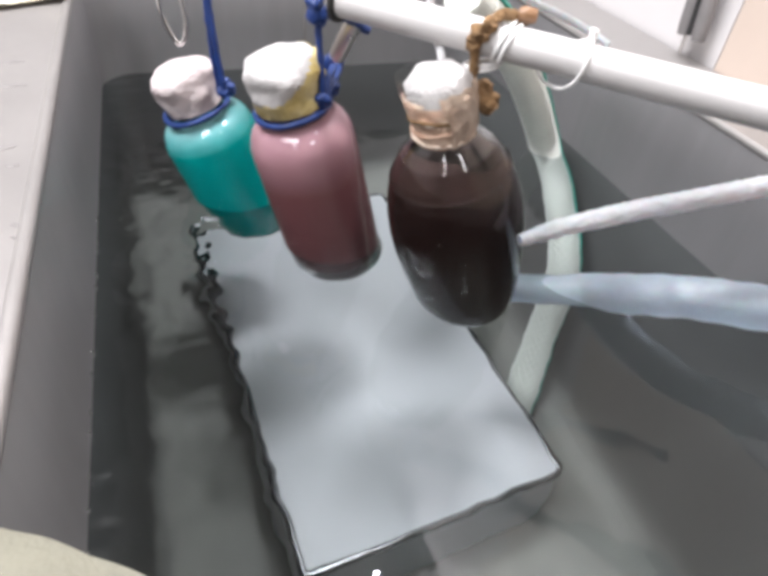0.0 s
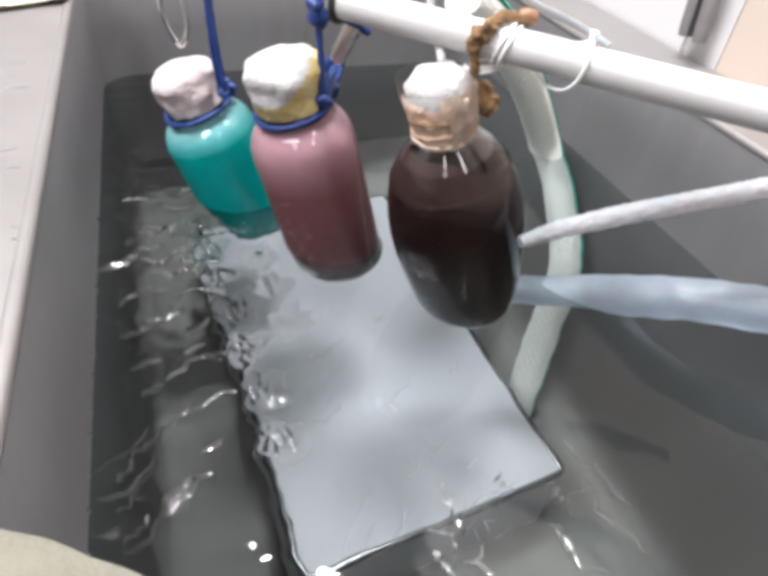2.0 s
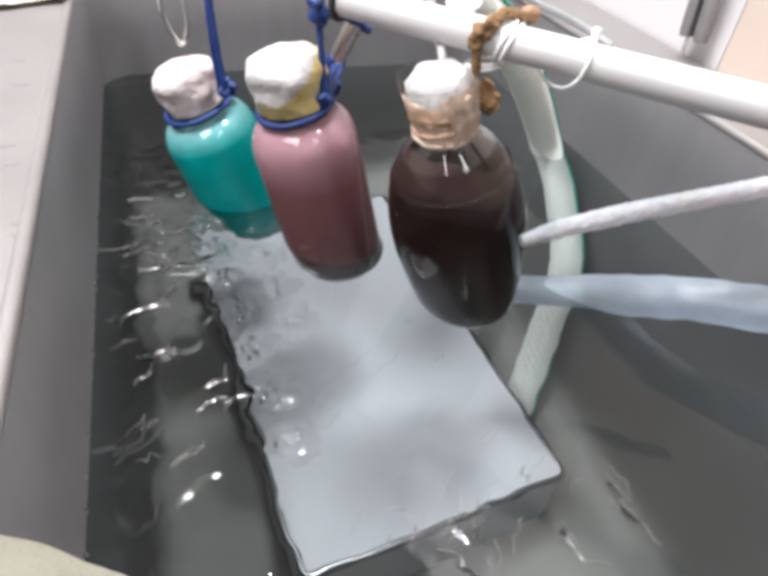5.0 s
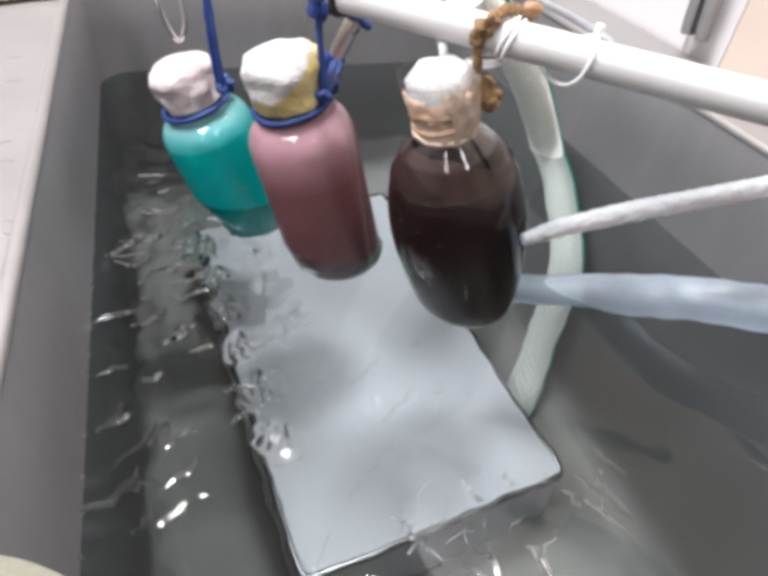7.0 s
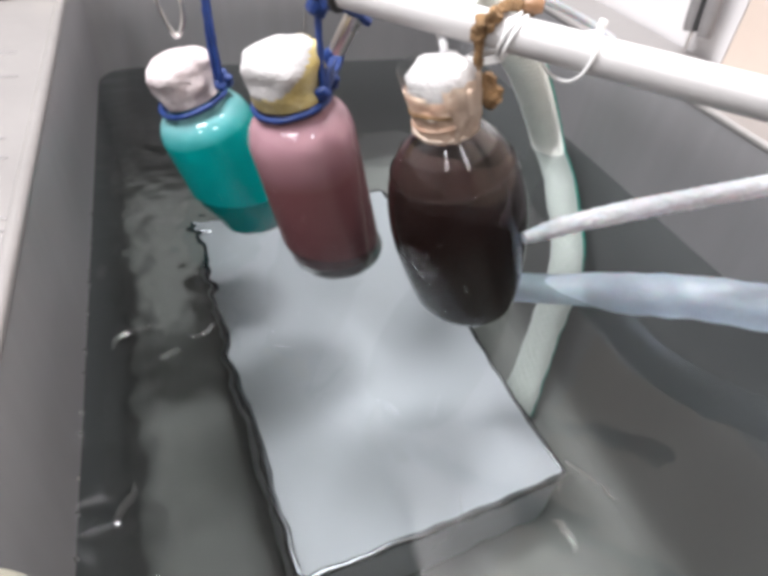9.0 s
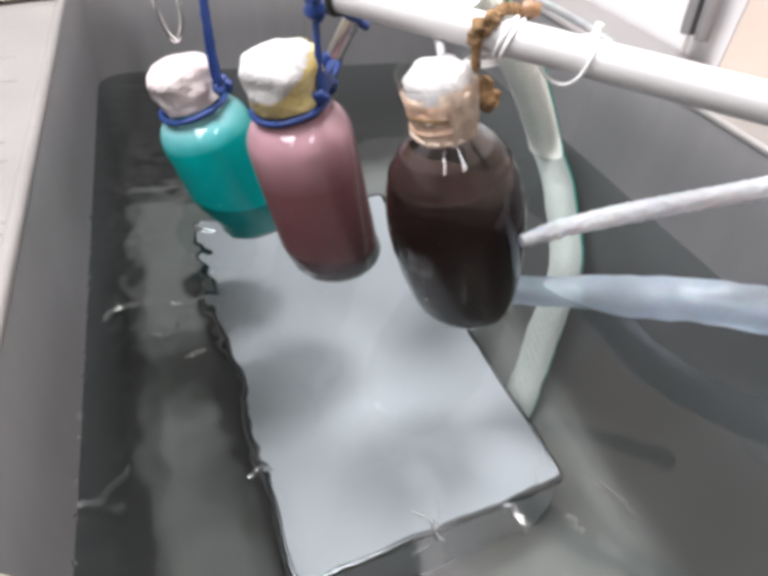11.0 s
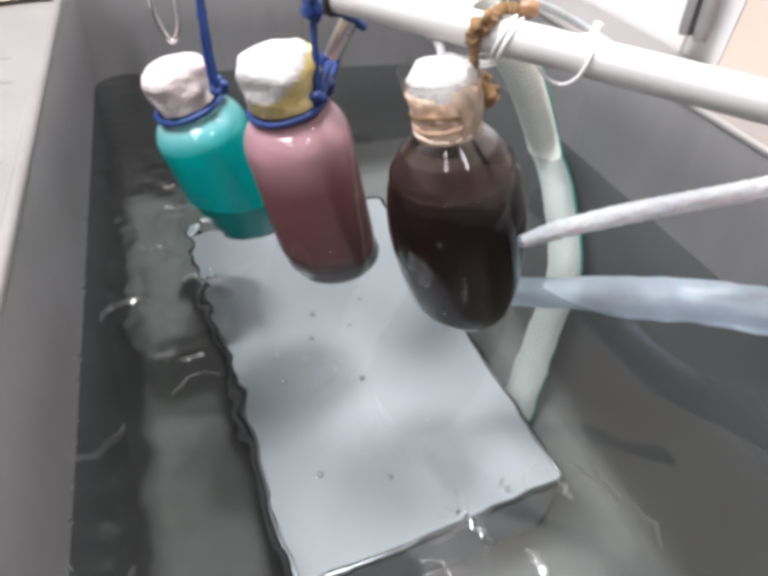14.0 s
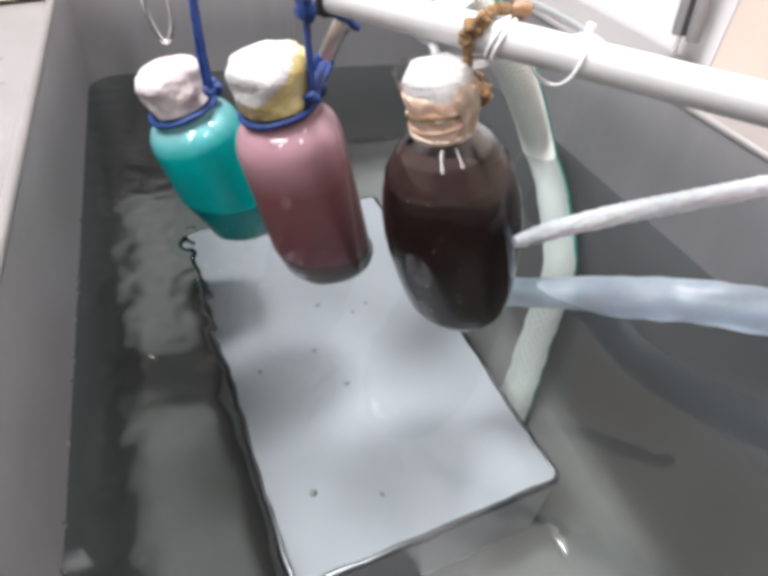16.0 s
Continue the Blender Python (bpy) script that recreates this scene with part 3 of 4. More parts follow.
outlet = thing("outlet_tube", label="thick bluish silicone outlet tube dipping into the water", category="tube")
line = curve_points([(0.270, 0.349, -0.026), (0.292, 0.338, -0.020), (0.330, 0.309, 0.001), (0.349, 0.276, 0.024), (0.378, 0.241, 0.043), (0.425, 0.198, 0.056), (0.462, 0.165, 0.060)], 14)
part("tube_wall", sweep(bmesh.new(), line, lambda u: 0.0165 + 0.0013 * min(1.0, u * 1.4), 36, 0.0016, 55), M["bluetube"], outlet)
rng = random.Random(5)
for k in range(9):
    i = rng.randrange(38, len(line) - 4)
    bm = bmesh.new()
    bmesh.ops.create_icosphere(bm, subdivisions=2, radius=rng.uniform(0.0010, 0.0020), matrix=Matrix.Translation(line[i] + Vector((0.0, -0.006, -0.0140))))
    part("drop", bm, M["crest"], outlet, "clinging water drop")


def braided_hose():
    hs = thing("braided_hose", label="clear braided hose with a green stripe hanging into the water", category="hose")
    pts = [(0.236, 0.462, 0.208), (0.276, 0.482, 0.180), (0.327, 0.505, 0.134), (0.376, 0.535, 0.080), (0.427, 0.560, 0.010), (0.432, 0.530, -0.035), (0.424, 0.495, -0.07), (0.404, 0.429, -0.14), (0.376, 0.395, -0.25), (0.335, 0.350, -0.345)]
    line = curve_points(pts, 14)
    R = 0.0175
    part("hose_wall", sweep(bmesh.new(), line, R, 32), M["hose"], hs, "translucent hose wall")
    # frames along the line for the threads and the stripe
    up, frames = Vector((0.13, 0.27, 1)).normalized(), []
    n = len(line)
    for i, p in enumerate(line):
        tan = (line[min(i + 1, n - 1)] - line[max(i - 1, 0)]).normalized()
        side = tan.cross(up).normalized()
        up = side.cross(tan).normalized()
        frames.append((p, side, up))

    def at(i, a, r):
        k = min(int(i), n - 2)
        f = i - k
        (p, s, u), (p2, s2, u2) = frames[k], frames[k + 1]
        return p.lerp(p2, f) + (s.lerp(s2, f) * math.cos(a) + u.lerp(u2, f) * math.sin(a)) * r

    turns = 7.0
    for way in (1, -1):
        for k in range(12):
            ln = [at((n - 1.001) * j / 220, way * (2 * math.pi * turns * j / 220) + 2 * math.pi * k / 12, R + 0.0002) for j in range(221)]
            part("braid_thread", sweep(bmesh.new(), ln, 0.00065, 4), M["braid"], hs)
    bm = bmesh.new()
    ln = []
    for i in range(n):
        p, s_, u_ = frames[i]
        d = s_ * s_.dot(STRIPE_SIDE) + u_ * u_.dot(STRIPE_SIDE)
        ln.append(p + d.normalized() * (R + 0.0004))
    sweep(bm, ln, 0.0031, 8)
    part("stripe", bm, M["stripe"], hs, "green stripe along the hose")


STRIPE_SIDE = Vector((0.93, -0.18, 0.32))
braided_hose()

hook = thing("hook", label="bent steel wire hook hanging over the bath", category="hook")
part("wire", sweep(bmesh.new(), curve_points([(0.013, 0.55, 0.235), (0.0075, 0.55, 0.205), (0.004, 0.55, 0.178), (0.0075, 0.55, 0.158), (0.016, 0.55, 0.1435), (0.023, 0.551, 0.156), (0.0225, 0.552, 0.180), (0.019, 0.552, 0.205), (0.019, 0.552, 0.235)], 10), 0.0021, 12), M["wire"], hook)

rod = thing("rod", label="short nickel metal rod tied under the pipe", category="rod")
ra, rb = Vector((0.154, 0.467, 0.200)), Vector((0.1325, 0.500, 0.126))
part("shaft", sweep(bmesh.new(), [ra.lerp(rb, k / 10) for k in range(11)], 0.0072, 28), M["rod"], rod)
part("end_cap", sweep(bmesh.new(), [ra + (ra - rb).normalized() * 0.004 * k for k in range(-1, 3)], lambda u: 0.0076 - 0.002 * u * u, 28), M["rod"], rod)
bm = sweep(bmesh.new(), [rb.lerp(ra, k / 8 * 0.34) for k in range(-2, 9)], lambda u: 0.0080 + 0.0018 * math.sin(u * 3.1), 24, 0.0022, 120)
part("rubber_wrap", bm, M["blue"], rod, "blue rubber wrapped round the rod")


def cord(label, strands, knots=()):
    c = thing("cord", label=label, category="cord", group="blue cords")
    for pts, r in strands:
        part("strand", sweep(bmesh.new(), curve_points(pts, 10), r, 10, 0.0009, 170), M["blue"], c)
    for (x, y, z), r in knots:
        bm = bmesh.new()
        bmesh.ops.create_icosphere(bm, subdivisions=3, radius=r, matrix=Matrix.Translation((x, y, z)))
        for v in bm.verts:
            v.co += (v.co - Vector((x, y, z))) * 0.5 * noise.noise(v.co * 170)
        part("knot", bm, M["blue"], c)
    return c


cord("blue rubber cord holding the teal bottle", [
    ([(0.040, 0.526, 0.235), (0.0415, 0.525, 0.190), (0.0435, 0.520, 0.152), (0.047, 0.516, 0.114)], 0.0026),
    ([(0.0385, 0.526, 0.235), (0.0395, 0.525, 0.188), (0.0400, 0.522, 0.150), (0.0430, 0.517, 0.110)], 0.0021),
    ([(0.030, 0.530, 0.200), (0.036, 0.527, 0.193), (0.0405, 0.525, 0.189)], 0.0030)], [((0.046, 0.517, 0.113), 0.0052)])
cord("blue rubber cord tying the mauve bottle to the pipe", [
    ([(0.106, 0.424, 0.225), (0.107, 0.425, 0.202), (0.1085, 0.421, 0.176), (0.110, 0.416, 0.143)], 0.0026),
    ([(0.107, 0.425, 0.203), (0.118, 0.428, 0.2035), (0.130, 0.432, 0.200), (0.142, 0.438, 0.193), (0.150, 0.440, 0.188)], 0.0029),
    ([(0.110, 0.418, 0.146), (0.118, 0.430, 0.150), (0.127, 0.448, 0.151), (0.133, 0.462, 0.152)], 0.0042),
    ([(0.111, 0.417, 0.143), (0.115, 0.424, 0.158), (0.124, 0.440, 0.162)], 0.0030)],
    [((0.1065, 0.425, 0.204), 0.0072), ((0.110, 0.417, 0.146), 0.0062), ((0.105, 0.425, 0.213), 0.006)])
stopper = thing("pipe_clip", label="black plastic clip on the pipe's cut end", category="clip")
part("clip_band", sweep(bmesh.new(), pipe_ring(0.004, PIPE_R + 0.0012), 0.0024, 10, closed=True), M["blackshade"], stopper)
part("clip_tail", sweep(bmesh.new(), curve_points([(0.116, 0.425, 0.207), (0.124, 0.431, 0.2045), (0.135, 0.437, 0.2055)], 6), 0.0018, 8), M["blackshade"], stopper)

# white cable ties
tie = thing("cable_tie", label="white cable tie looped loosely round the pipe", category="cable tie", group="cable ties")
c0 = on_pipe(0.172)
loop_pts = [c0 + PSIDE * x + Vector((0, 0, z)) + PDIR * d for x, z, d in ((-0.004, 0.0125, 0.0), (0.006, 0.0125, 0.002), (0.0118, 0.004, 0.003), (0.0118, -0.007, 0.000), (0.0095, -0.014, -0.006), (0.002, -0.0175, -0.014), (-0.006, -0.0175, -0.023), (-0.0125, -0.010, -0.030), (-0.0135, 0.002, -0.018))]
part("strap", sweep(bmesh.new(), curve_points(loop_pts + [loop_pts[0]], 8), 0.00105, 8), M["whitetie"], tie)
bm = block(bmesh.new(), (0.0035, 0.0045, 0.006), c0 + Vector((0, 0, 0.0155)) - PSIDE * 0.003, 0.0008)
part("head", bm, M["whitetie"], tie)
tie = thing("cable_tie", label="pair of white cable ties round the pipe and twine", category="cable tie", group="cable ties")
for u, sink, r in ((0.122, 0.0, 0.0122), (0.126, 0.001, 0.0126)):
    part("strap", sweep(bmesh.new(), pipe_ring(u, r, 0.004, sink), 0.00115, 8, closed=True), M["whitetie"], tie)
q = on_pipe(0.110) + Vector((0, 0, -0.016))
for dz in (0.0, -0.0026):
    part("lower_strap", sweep(bmesh.new(), [q + PDIR * 0.0105 * math.cos(a) + PSIDE * 0.008 * math.sin(a) + Vector((0, 0, dz + 0.003 * math.cos(a))) for a in [2 * math.pi * k / 36 for k in range(36)]], 0.0014, 8, closed=True), M["whitetie"], tie)


def twine():
    tw = thing("twine", label="frayed brown twine tied round the pipe", category="twine")
    pts = curve_points([on_pipe(0.130) + PSIDE * -0.010 + Vector((0, 0, 0.012)), on_pipe(0.119) + PSIDE * 0.000 + Vector((0, 0, 0.0155)), on_pipe(0.114) + PSIDE * 0.008 + Vector((0, 0, 0.0115)), on_pipe(0.108) + PSIDE * 0.0125 + Vector((0, 0, 0.001)),
                        on_pipe(0.109) + PSIDE * 0.011 + Vector((0, 0, -0.010)), on_pipe(0.110) + PSIDE * 0.009 + Vector((0, 0, -0.021))], 14)
    for k in range(3):
        ln = []
        for i, p in enumerate(pts):
            a = i * 0.55 + 2.09 * k
            ln.append(p + Vector((math.cos(a), math.sin(a), math.sin(a + 1))) * 0.0016)
        part("strand", sweep(bmesh.new(), ln, lambda u: 0.0022 - 0.0007 * u, 7, 0.0009, 300), M["rope"], tw)
    bm = bmesh.new()
    for u, s_, z_, rr in ((0.110, 0.0125, 0.006, 0.0056), (0.107, 0.013, 0.000, 0.0048), (0.114, 0.011, 0.0100, 0.0046)):
        bmesh.ops.create_icosphere(bm, subdivisions=3, radius=rr, matrix=Matrix.Translation(on_pipe(u) + PSIDE * s_ + Vector((0, 0, z_))))
    for v in bm.verts:
        v.co += Vector((noise.noise(v.co * 240), noise.noise(v.co * 240 + Vector((9, 0, 0))), noise.noise(v.co * 240 + Vector((0, 9, 0))))) * 0.003
    part("knot", bm, M["rope"], tw)
    bm = sweep(bmesh.new(), [on_pipe(0.126 + 0.002 * k) + PSIDE * (-0.004 - 0.0008 * k) + Vector((0, 0, 0.0165)) for k in range(6)], lambda u: 0.0036 + 0.0012 * math.sin(3 * u), 10, 0.001, 200)
    part("wooden_toggle", bm, M["amber"], tw, "amber brown toggle on the twine")


twine()
thin = thing("thin_tube", label="thin white tube running behind the pipe", category="tube")
part("tube_wall", sweep(bmesh.new(), curve_points([(0.290, 0.500, 0.215), (0.319, 0.5, 0.193), (0.357, 0.5, 0.179), (0.385, 0.49, 0.168), (0.40, 0.47, 0.160)], 10), 0.0036, 14), M["silicone"], thin)

# ---- things round the bath ----
tool = thing("tool_handle", label="grey plastic tool handle standing against the wall", category="tool")
part("pin", sweep(bmesh.new(), [(0.558, 0.5365, 0.1215), (0.558, 0.5375, 0.150)], 0.0022, 12), M["wire"], tool)
for name, ya, yb, w in (("grip", 0.5405, 0.549, 0.0175), ("grip", 0.5185, 0.530, 0.0165)):
    ln = [Vector((0.558, ya, 0.143)).lerp(Vector((0.558, yb, 0.232)), k / 12) for k in range(13)]
    part(name, sweep(bmesh.new(), ln, lambda u, w=w: w * 0.5 * (0.86 + 0.14 * math.sin(min(1, u * 6) * 1.57)), 20), M["handle"], tool, "grey moulded grip")
# Dark strip laid between the grips as the shade of their gap.
part("gap", sweep(bmesh.new(), [(0.556, 0.5300, 0.146), (0.556, 0.5395, 0.230)], 0.0045, 10), M["blackshade"], tool)


def folded_cloth(name, label, corners, z, thick, mat, seed):
    """A soft folded sheet over the four corners."""
    c = thing(name, label=label, category="cloth", group="folded cloths")
    bm, n = bmesh.new(), 26
    a, b, d, e = [Vector((x, y, 0)) for x, y in corners]
    for layer, dz in ((0, 0.0), (1, thick)):
        grid = []
        for j in range(n + 1):
            row = []
            for i in range(n + 1):
                u, v = i / n, j / n
                p = a.lerp(b, u).lerp(e.lerp(d, u), v)
                edge = min(u, 1 - u, v, 1 - v)
                wob = 0.006 * noise.noise((p.x * 30 + seed, p.y * 30, 0.3)) * (1 if layer else 0)
                fold = thick * 0.5 - (thick * 0.5) * (1 - min(1, edge * 8)) ** 2 if layer else thick * 0.5 * (1 - min(1, edge * 8)) ** 2
                row.append(bm.verts.new((p.x + 0.003 * noise.noise((p.y * 40, seed, 0)), p.y + 0.003 * noise.noise((p.x * 40, seed, 5)), z + (thick * 0.5 + fold if layer else fold) + max(-0.002, wob))))
            grid.append(row)
        for r1, r2 in zip(grid, grid[1:]):
            for i in range(n):
                bm.faces.new((r1[i], r1[i + 1], r2[i + 1], r2[i]))
    bmesh.ops.remove_doubles(bm, verts=bm.verts, dist=0.0004)
    part("sheet", bm, mat, c)
    return c


folded_cloth("folded_cloth", "cream cloth folded on the worktop", [(-0.080, 0.694), (-0.36, 0.51 + 0.03), (-0.42, 0.80), (-0.085, 0.86)], ZL + 0.001, 0.012, M["cloth"], 3)
edge_cloth = folded_cloth("folded_cloth", "pale olive cloth hanging over the bath's edge", [(-0.30, 0.270), (-0.0795, 0.1275), (-0.022, 0.091), (-0.26, -0.10)], ZL + 0.0015, 0.008, M["greenish"], 8)


# ---- moving water: crests and bubbles ----
rng = random.Random(11)


def crest_mesh(k, slope, gentle=1.0):
    """A crooked wavelet of water: a gentle near slope, a steeper far one and a flat underside."""
    r = random.Random(k)
    n = 26
    length, wid = r.uniform(0.010, 0.042), r.uniform(0.0020, 0.0042) * min(1.0, gentle)
    bend, tilt = r.uniform(-1.2, 1.2), gentle * slope * r.uniform(0.88, 1.12)
    bm = bmesh.new()
    rings = []
    for i in range(n + 1):
        u = i / n * 2 - 1
        full = max(0.03, 1 - u ** 4) ** 0.5 * (0.7 + 0.6 * abs(noise.noise((u * 2.8, k * 1.7, 2))))
        steep = tilt * (1 + 0.35 * noise.noise((u * 3.5, k * 2.3, 7)))
        cx, cy = length * 0.5 * u, bend * length * 0.25 * u * u + 0.0045 * noise.noise((u * 2.0, k * 3.1, 0))
        w = wid * full
        section = [(-w, 0.0), (-0.8 * w, 0.16 * w * steep), (-0.5 * w, 0.45 * w * steep), (-0.2 * w, 0.75 * w * steep), (0.0, 0.88 * w * steep), (0.18 * w, 0.80 * w * steep), (0.4 * w, 0.4 * w * steep), (0.62 * w, 0.0)]
        rings.append([bm.verts.new((cx, cy + y, 0.0012 + z)) for y, z in section])
    m = len(rings[0])
    for a, b in zip(rings, rings[1:]):
        for j in range(m):
            q = (j + 1) % m
            bm.faces.new((a[j], a[q], b[q], b[j]))
    bm.faces.new(rings[0])
    bm.faces.new(rings[-1])
    return bm


CRESTS = []
ZONES = ((34, -0.062, 0.012, 0.155, 0.45, 1.15), (6, -0.03, 0.005, 0.40, 0.50, 1.0), (14, 0.02, 0.20, 0.130, 0.175, 0.36), (8, 0.02, 0.17, 0.18, 0.32, 0.45), (6, -0.06, 0.0, 0.45, 0.62, 1.0))
k = 0
for count, xa, xb, ya, yb, gentle in ZONES:
    for _ in range(count):
        x, y = rng.uniform(xa, xb), rng.uniform(ya, yb)
        # waves from the far corner steepen with distance from the near end and swing round towards it
        ob = part("ripple", crest_mesh(k, 0.155 + 1.2 * (y - 0.2), gentle), M["crest"])
        ob.visible_shadow = False
        tagged(ob, "small crest of clear water on the bath's surface", "ripple", "ripples on the water")
        home = (x, y, 38 - 100 * (y - 0.2) + rng.uniform(-12, 12))
        CRESTS.append((ob, home, 0.12 + 0.88 * rng.random(), rng.uniform(0, 6.28), rng.uniform(0.75, 1.5)))
        k += 1


# low wavelets that keep lapping over the box's near end
for _ in range(14):
    x, y = rng.uniform(0.10, 0.25), rng.uniform(0.118, 0.150)
    ob = part("ripple", crest_mesh(k, 0.16, 1.2), M["crest"])
    ob.visible_shadow = False
    tagged(ob, "small crest of clear water on the bath's surface", "ripple", "ripples on the water")
    CRESTS.append((ob, (x, y, -80 + rng.uniform(-16, 16)), 0.08 + 0.34 * rng.random(), rng.uniform(0, 6.28), rng.uniform(0.75, 1.5)))
    k += 1


def wave_patch(k):
    """A low lens of choppy water that thins out to nothing at its rim."""
    r = random.Random(100 + k)
    size, rings, seg = r.uniform(0.0165, 0.0185), 24, 64
    bm = bmesh.new()
    top = [[bm.verts.new((0, 0, 0.0026))]]
    for i in range(1, rings + 1):
        u, ring = i / rings, []
        for j in range(seg):
            a = 2 * math.pi * j / seg
            d = size * u * (1 + 0.55 * noise.noise((math.cos(a) * 1.8, math.sin(a) * 1.8, k * 2.7)))
            x, y = d * math.cos(a), d * math.sin(a)
            fall = (1 - u * u) ** 1.5
            chop = 0.0016 * noise.noise((x * 95, y * 80, k * 5.3)) + 0.0018 * noise.noise((x * 230, y * 210, k * 3.3)) + 0.0005 * noise.noise((x * 430, y * 390, k * 1.3))
            ring.append(bm.verts.new((x, y, 0.0013 + fall * max(0.0002, 0.0015 + chop))))
        top.append(ring)
    for j in range(seg):
        bm.faces.new((top[0][0], top[1][j], top[1][(j + 1) % seg]))
    for a, b in zip(top[1:], top[2:]):
        for j in range(seg):
            q = (j + 1) % seg
            bm.faces.new((a[j], b[j], b[q], a[q]))
    bm.faces.new(top[-1])
    return bm


# choppy water along the box's near-left edge and its far corner
SWELLS = []
for k in range(11):
    ob = part("ripple", wave_patch(k), M["crest"])
    ob.visible_shadow = False
    tagged(ob, "low choppy swell of clear water on the bath's surface", "ripple", "ripples on the water")
    row, col = k % 7, k // 7
    SWELLS.append((ob, 0.010 + 0.0055 * row + 0.043 * col, 0.480 - 0.043 * row - 0.020 * col))

# Beads of water added to stand for the meniscus glints on the steel.
rng = random.Random(23)
for i in range(16):
    bm = bmesh.new()
    r = rng.uniform(0.0010, 0.0022)
    bmesh.ops.create_icosphere(bm, subdivisions=2, radius=r)
    for v in bm.verts:
        v.co.z *= 1.7
        v.co += v.co.normalized() * 0.5 * r * noise.noise(v.co * 700 + Vector((i, 0, 0)))
    ob = part("meniscus_bead", bm, M["crest"])
    ob.visible_shadow = False
    ob.matrix_world = pose(X0 + 0.0006, 0.14 + 0.024 * i + rng.uniform(-0.008, 0.008), rng.uniform(0.002, 0.007))
    tagged(ob, "bead of water added for the meniscus glints at the waterline", "water drop", "drops at the waterline")

BUBBLES = []
for x, y, r in ((0.095, 0.345, 0.0022), (0.085, 0.310, 0.0018), (0.105, 0.270, 0.0020), (0.048, 0.285, 0.0017), (0.058, 0.195, 0.0022), (0.135, 0.350, 0.0013), (0.120, 0.330, 0.0014), (-0.03, 0.33, 0.0018), (0.10, 0.185, 0.0018)):
    bm = bmesh.new()
    bmesh.ops.create_uvsphere(bm, u_segments=20, v_segments=12, radius=r)
    for v in bm.verts:
        v.co.z *= 0.75
    ob = part("bubble", bm, M["crest"])
    ob.visible_shadow = False
    BUBBLES.append((tagged(ob, "tiny clear bubble floating on the water", "bubble", "bubbles on the water"), x, y))


# ---- motion ----
def stirred(t):
    """How lively the water is, from 0 to 1."""
    rows = ((0, 0.06), (0.5, 0.12), (0.9, 0.85), (2.0, 1.0), (4.2, 1.0), (7.4, 1.0), (8.2, 0.7), (9.0, 0.22), (10.5, 0.25), (11.4, 0.35), (12.5, 0.22), (13.5, 0.42), (14.5, 0.35), (15.2, 0.4), (16, 0.16))
    for (t0, a), (t1, b) in zip(rows, rows[1:]):
        if t0 <= t <= t1:
            return a + (b - a) * (t - t0) / (t1 - t0)
    return rows[-1][1]


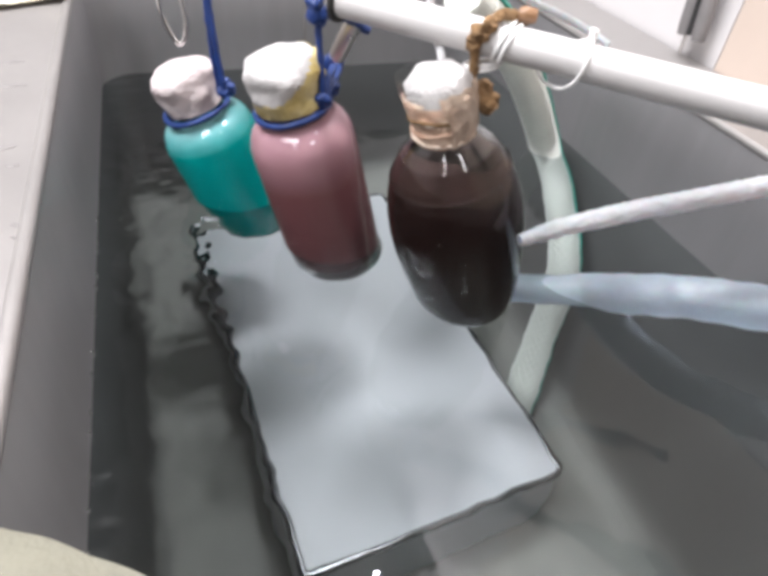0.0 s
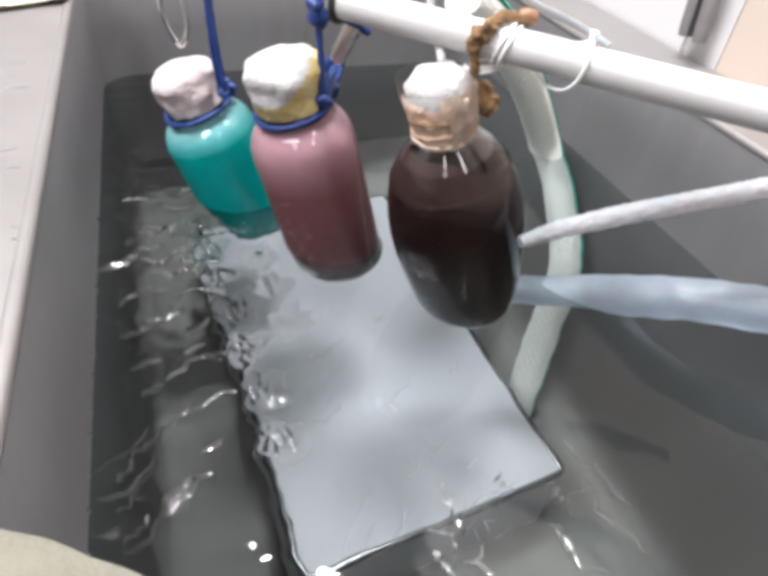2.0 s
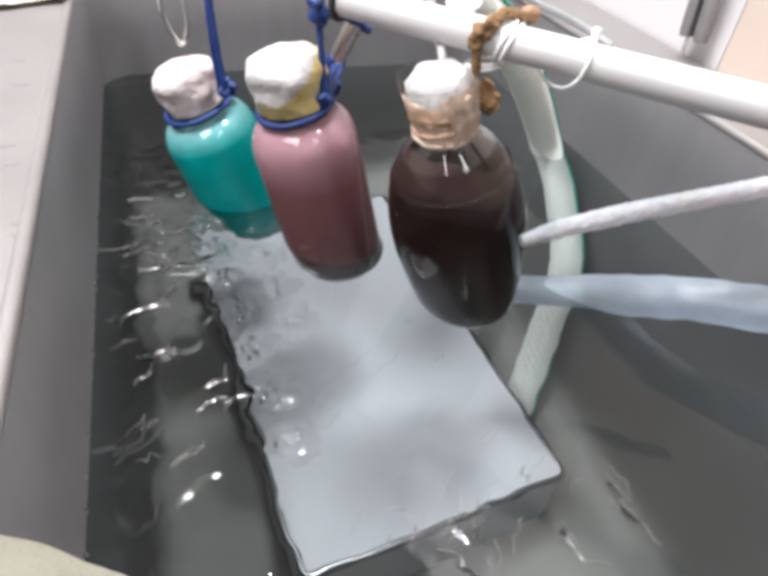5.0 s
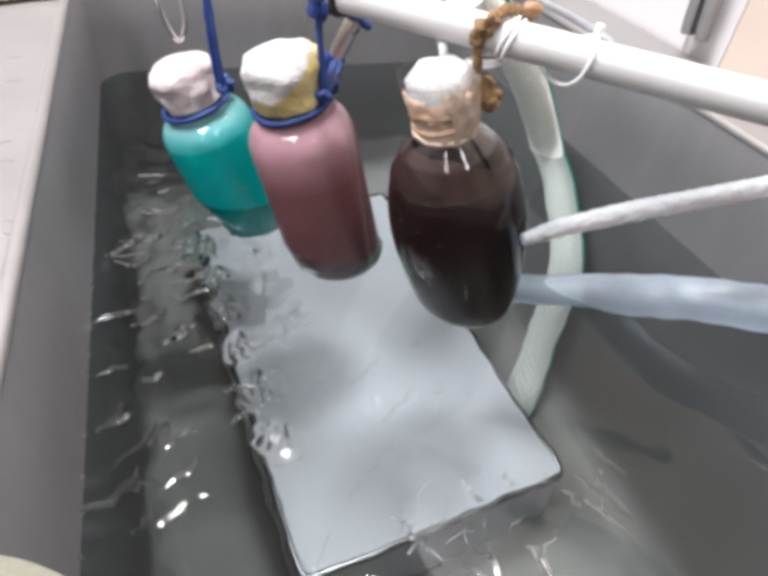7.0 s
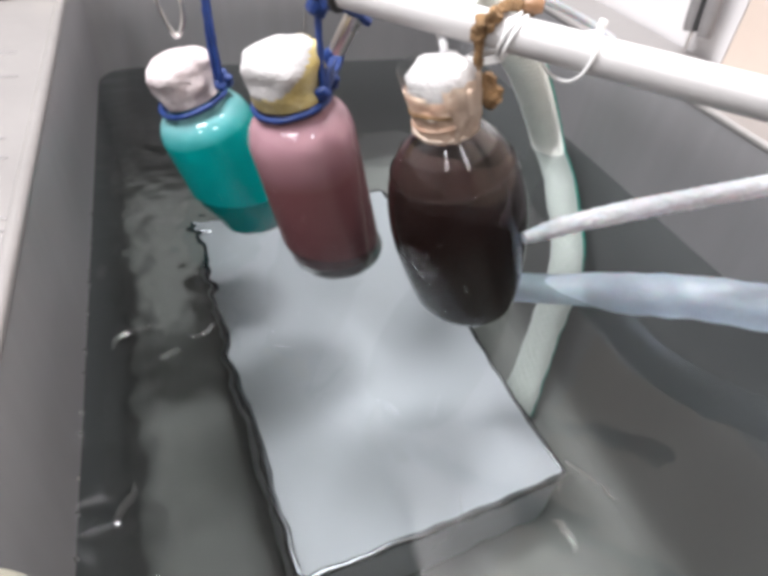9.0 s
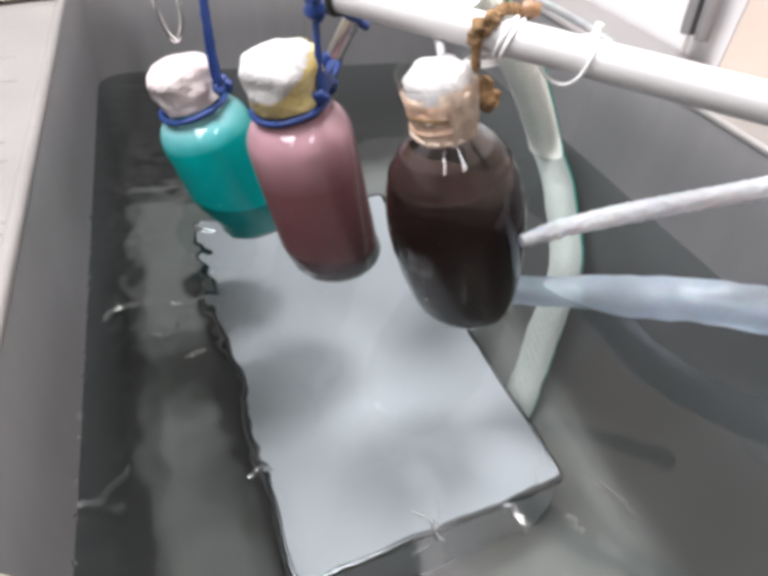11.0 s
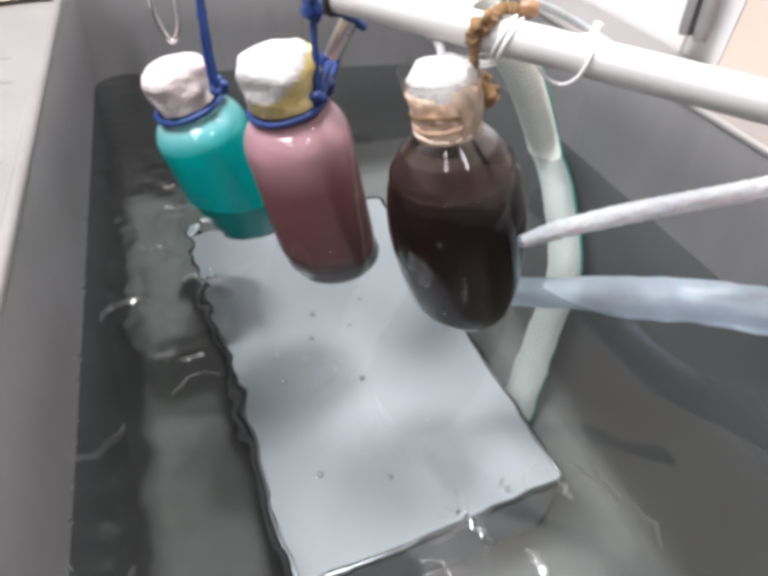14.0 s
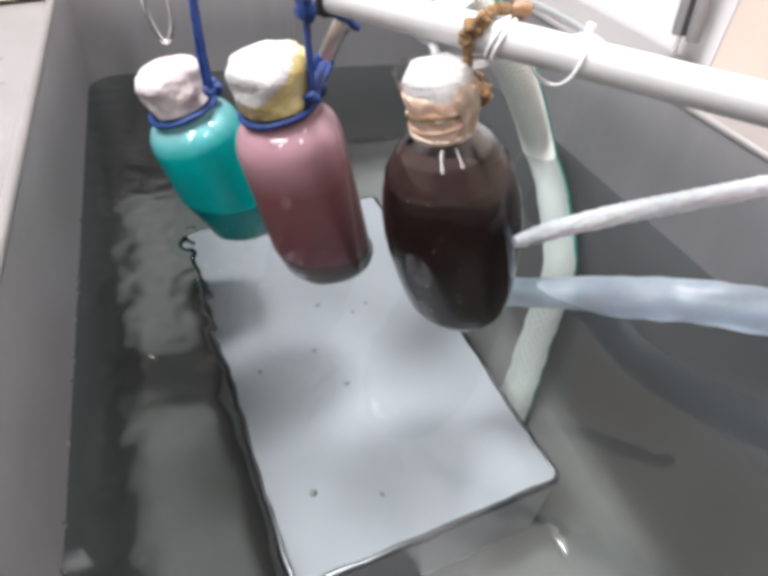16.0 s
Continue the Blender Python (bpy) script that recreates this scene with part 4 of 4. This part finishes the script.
def motions():
    steps = [k / 5 for k in range(81)]
    # the sheet of ripples runs to and fro
    rows, ph = [], 0.0
    for t in steps:
        ph += 0.2 * (1.2 + 3.6 * stirred(t))
        rows.append((t, pose(0.020 * math.sin(ph * 0.9), 0.026 * math.sin(ph * 0.63 + 1), 0, 0, 0, 1.2 * math.sin(ph * 0.41))))
    walk(water, rows)
    # crests wander while the water is stirred and drift out towards the near end when it calms
    for ob, (x, y, a), need, phase, pace in CRESTS:
        rows = []
        for t in steps:
            live = max(0.0, min(1.0, (stirred(t) - 0.9 * need) / 0.12 + 0.2))
            live = live * live * (3 - 2 * live)
            gone = 1 - live
            w = 6.28 / pace * t + phase
            px, py = x + 0.012 * math.sin(w) + gone * (0.02 - x * 0.4), y + 0.020 * math.sin(w * 0.8 + 1) - gone * (y + 0.06)
            rows.append((t, pose(max(-0.064, px), max(-0.10, py), 0, 0, 0, a + 8 * math.sin(w * 0.7))))
        walk(ob, rows)
    # the swells roll in together along the box's edge and run back to the near end
    for ob, x, y in SWELLS:
        rows = []
        for t in steps:
            live = max(0.0, min(1.0, (stirred(t) - 0.45) / 0.3))
            live = live * live * (3 - 2 * live)
            park = -0.125 + (y - 0.22) * 0.85
            rows.append((t, pose(x + 0.006 * math.sin(5.1 * t), park + (y - park) * live + 0.008 * math.sin(3.7 * t + 1), 0, 0, 0, 9 * math.sin(4.3 * t))))
        walk(ob, rows)
    for n, (ob, x, y) in enumerate(BUBBLES):
        # bubbles drift in after the outlet has settled
        rows = []
        for t in (0, 4, 8, 11, 12.5, 13.2, 13.8, 14.5, 15.2, 16):
            far = max(0.0, min(1.0, (13.6 - t) / 2.6))
            rows.append((t, pose(x + 0.03 * far + 0.006 * math.sin(t * 1.7 + n), y - far * (y + 0.05) + 0.008 * math.sin(t * 1.3 + 2 * n), 0.0004)))
        walk(ob, rows)
    # the cloth at the near edge is drawn back little by little
    walk(edge_cloth, [(t, pose(0.2 * d, d, 0)) for t, d in ((0, 0.0), (4.2, 0.0), (6.5, -0.007), (7.5, -0.005), (8.2, -0.008), (9, -0.0075), (11.5, -0.0085), (12.2, -0.018), (13, -0.02), (16, -0.02))])
    # bottles nod and bob on their cords
    sway = [(0, 0, 0), (0.5, -5, -8), (1, 0, -2), (1.5, 4, 1), (2, 0, -4), (2.5, 2, -1), (3, 2, -2), (3.5, 0, -5), (4, 3, 0), (4.8, 0, -3), (5.6, 3, 0), (6.5, 2, 0), (7, 0, -3), (7.5, 2, -1), (8, -2, -3), (8.5, 5, 6),
            (9, -1, -7), (9.8, 2, 0), (10.6, 0, -3), (11.5, 4, 3), (12, -2, -6), (12.5, -1, -6), (13, 8, 4), (13.5, -2, -8), (14, -1, -4), (14.5, 4, 2), (15, -4, -3), (15.5, -2, -13), (16, -1, 1)]
    walk(teal_bottle, [(t, pose(TEAL[0], TEAL[1], TEAL[2] - 0.0003 * dy, 0, TEAL[4] + 0.15 * dx, 0) @ pose(0, 0, 0, 0, 0, 0.5 * dx)) for t, dx, dy in sway])
    sway = [(0, 0), (0.5, 0), (1, -4), (1.5, 4), (2, -1), (2.5, 0), (3, 1), (3.5, 2), (4, 0), (5, 2), (6, -1), (6.5, 1), (7, -2), (7.5, 4), (8, 1), (8.5, -4), (9, 0), (10, 2), (11, 0), (11.5, -2), (12, 5), (12.5, 2), (13, -1), (13.5, 4), (14, 0), (14.5, 5), (15, 0), (15.5, -5), (16, -5)]
    walk(mauve_bottle, [(t, pose(MAUVE[0], MAUVE[1], MAUVE[2], 0, MAUVE[4] + 0.13 * dx, 0) @ pose(0, 0, 0, 0, 0, dx)) for t, dx in sway])
    turn = [(0, 0, 0), (4, -1, 0), (8, -1, 0), (11.5, -1, 0), (13.4, 0, 0), (13.8, 6, 8), (14.2, 11, 14), (14.6, 14, 18), (15, 11, 16), (15.5, 13, 17), (16, 13, 17)]
    walk(dark_bottle, [(t, pose(DARK[0], DARK[1], DARK[2], 0, DARK[4] + 0.11 * dx, 0) @ pose(0, 0, 0, 0, 0, spin)) for t, dx, spin in turn])


motions()
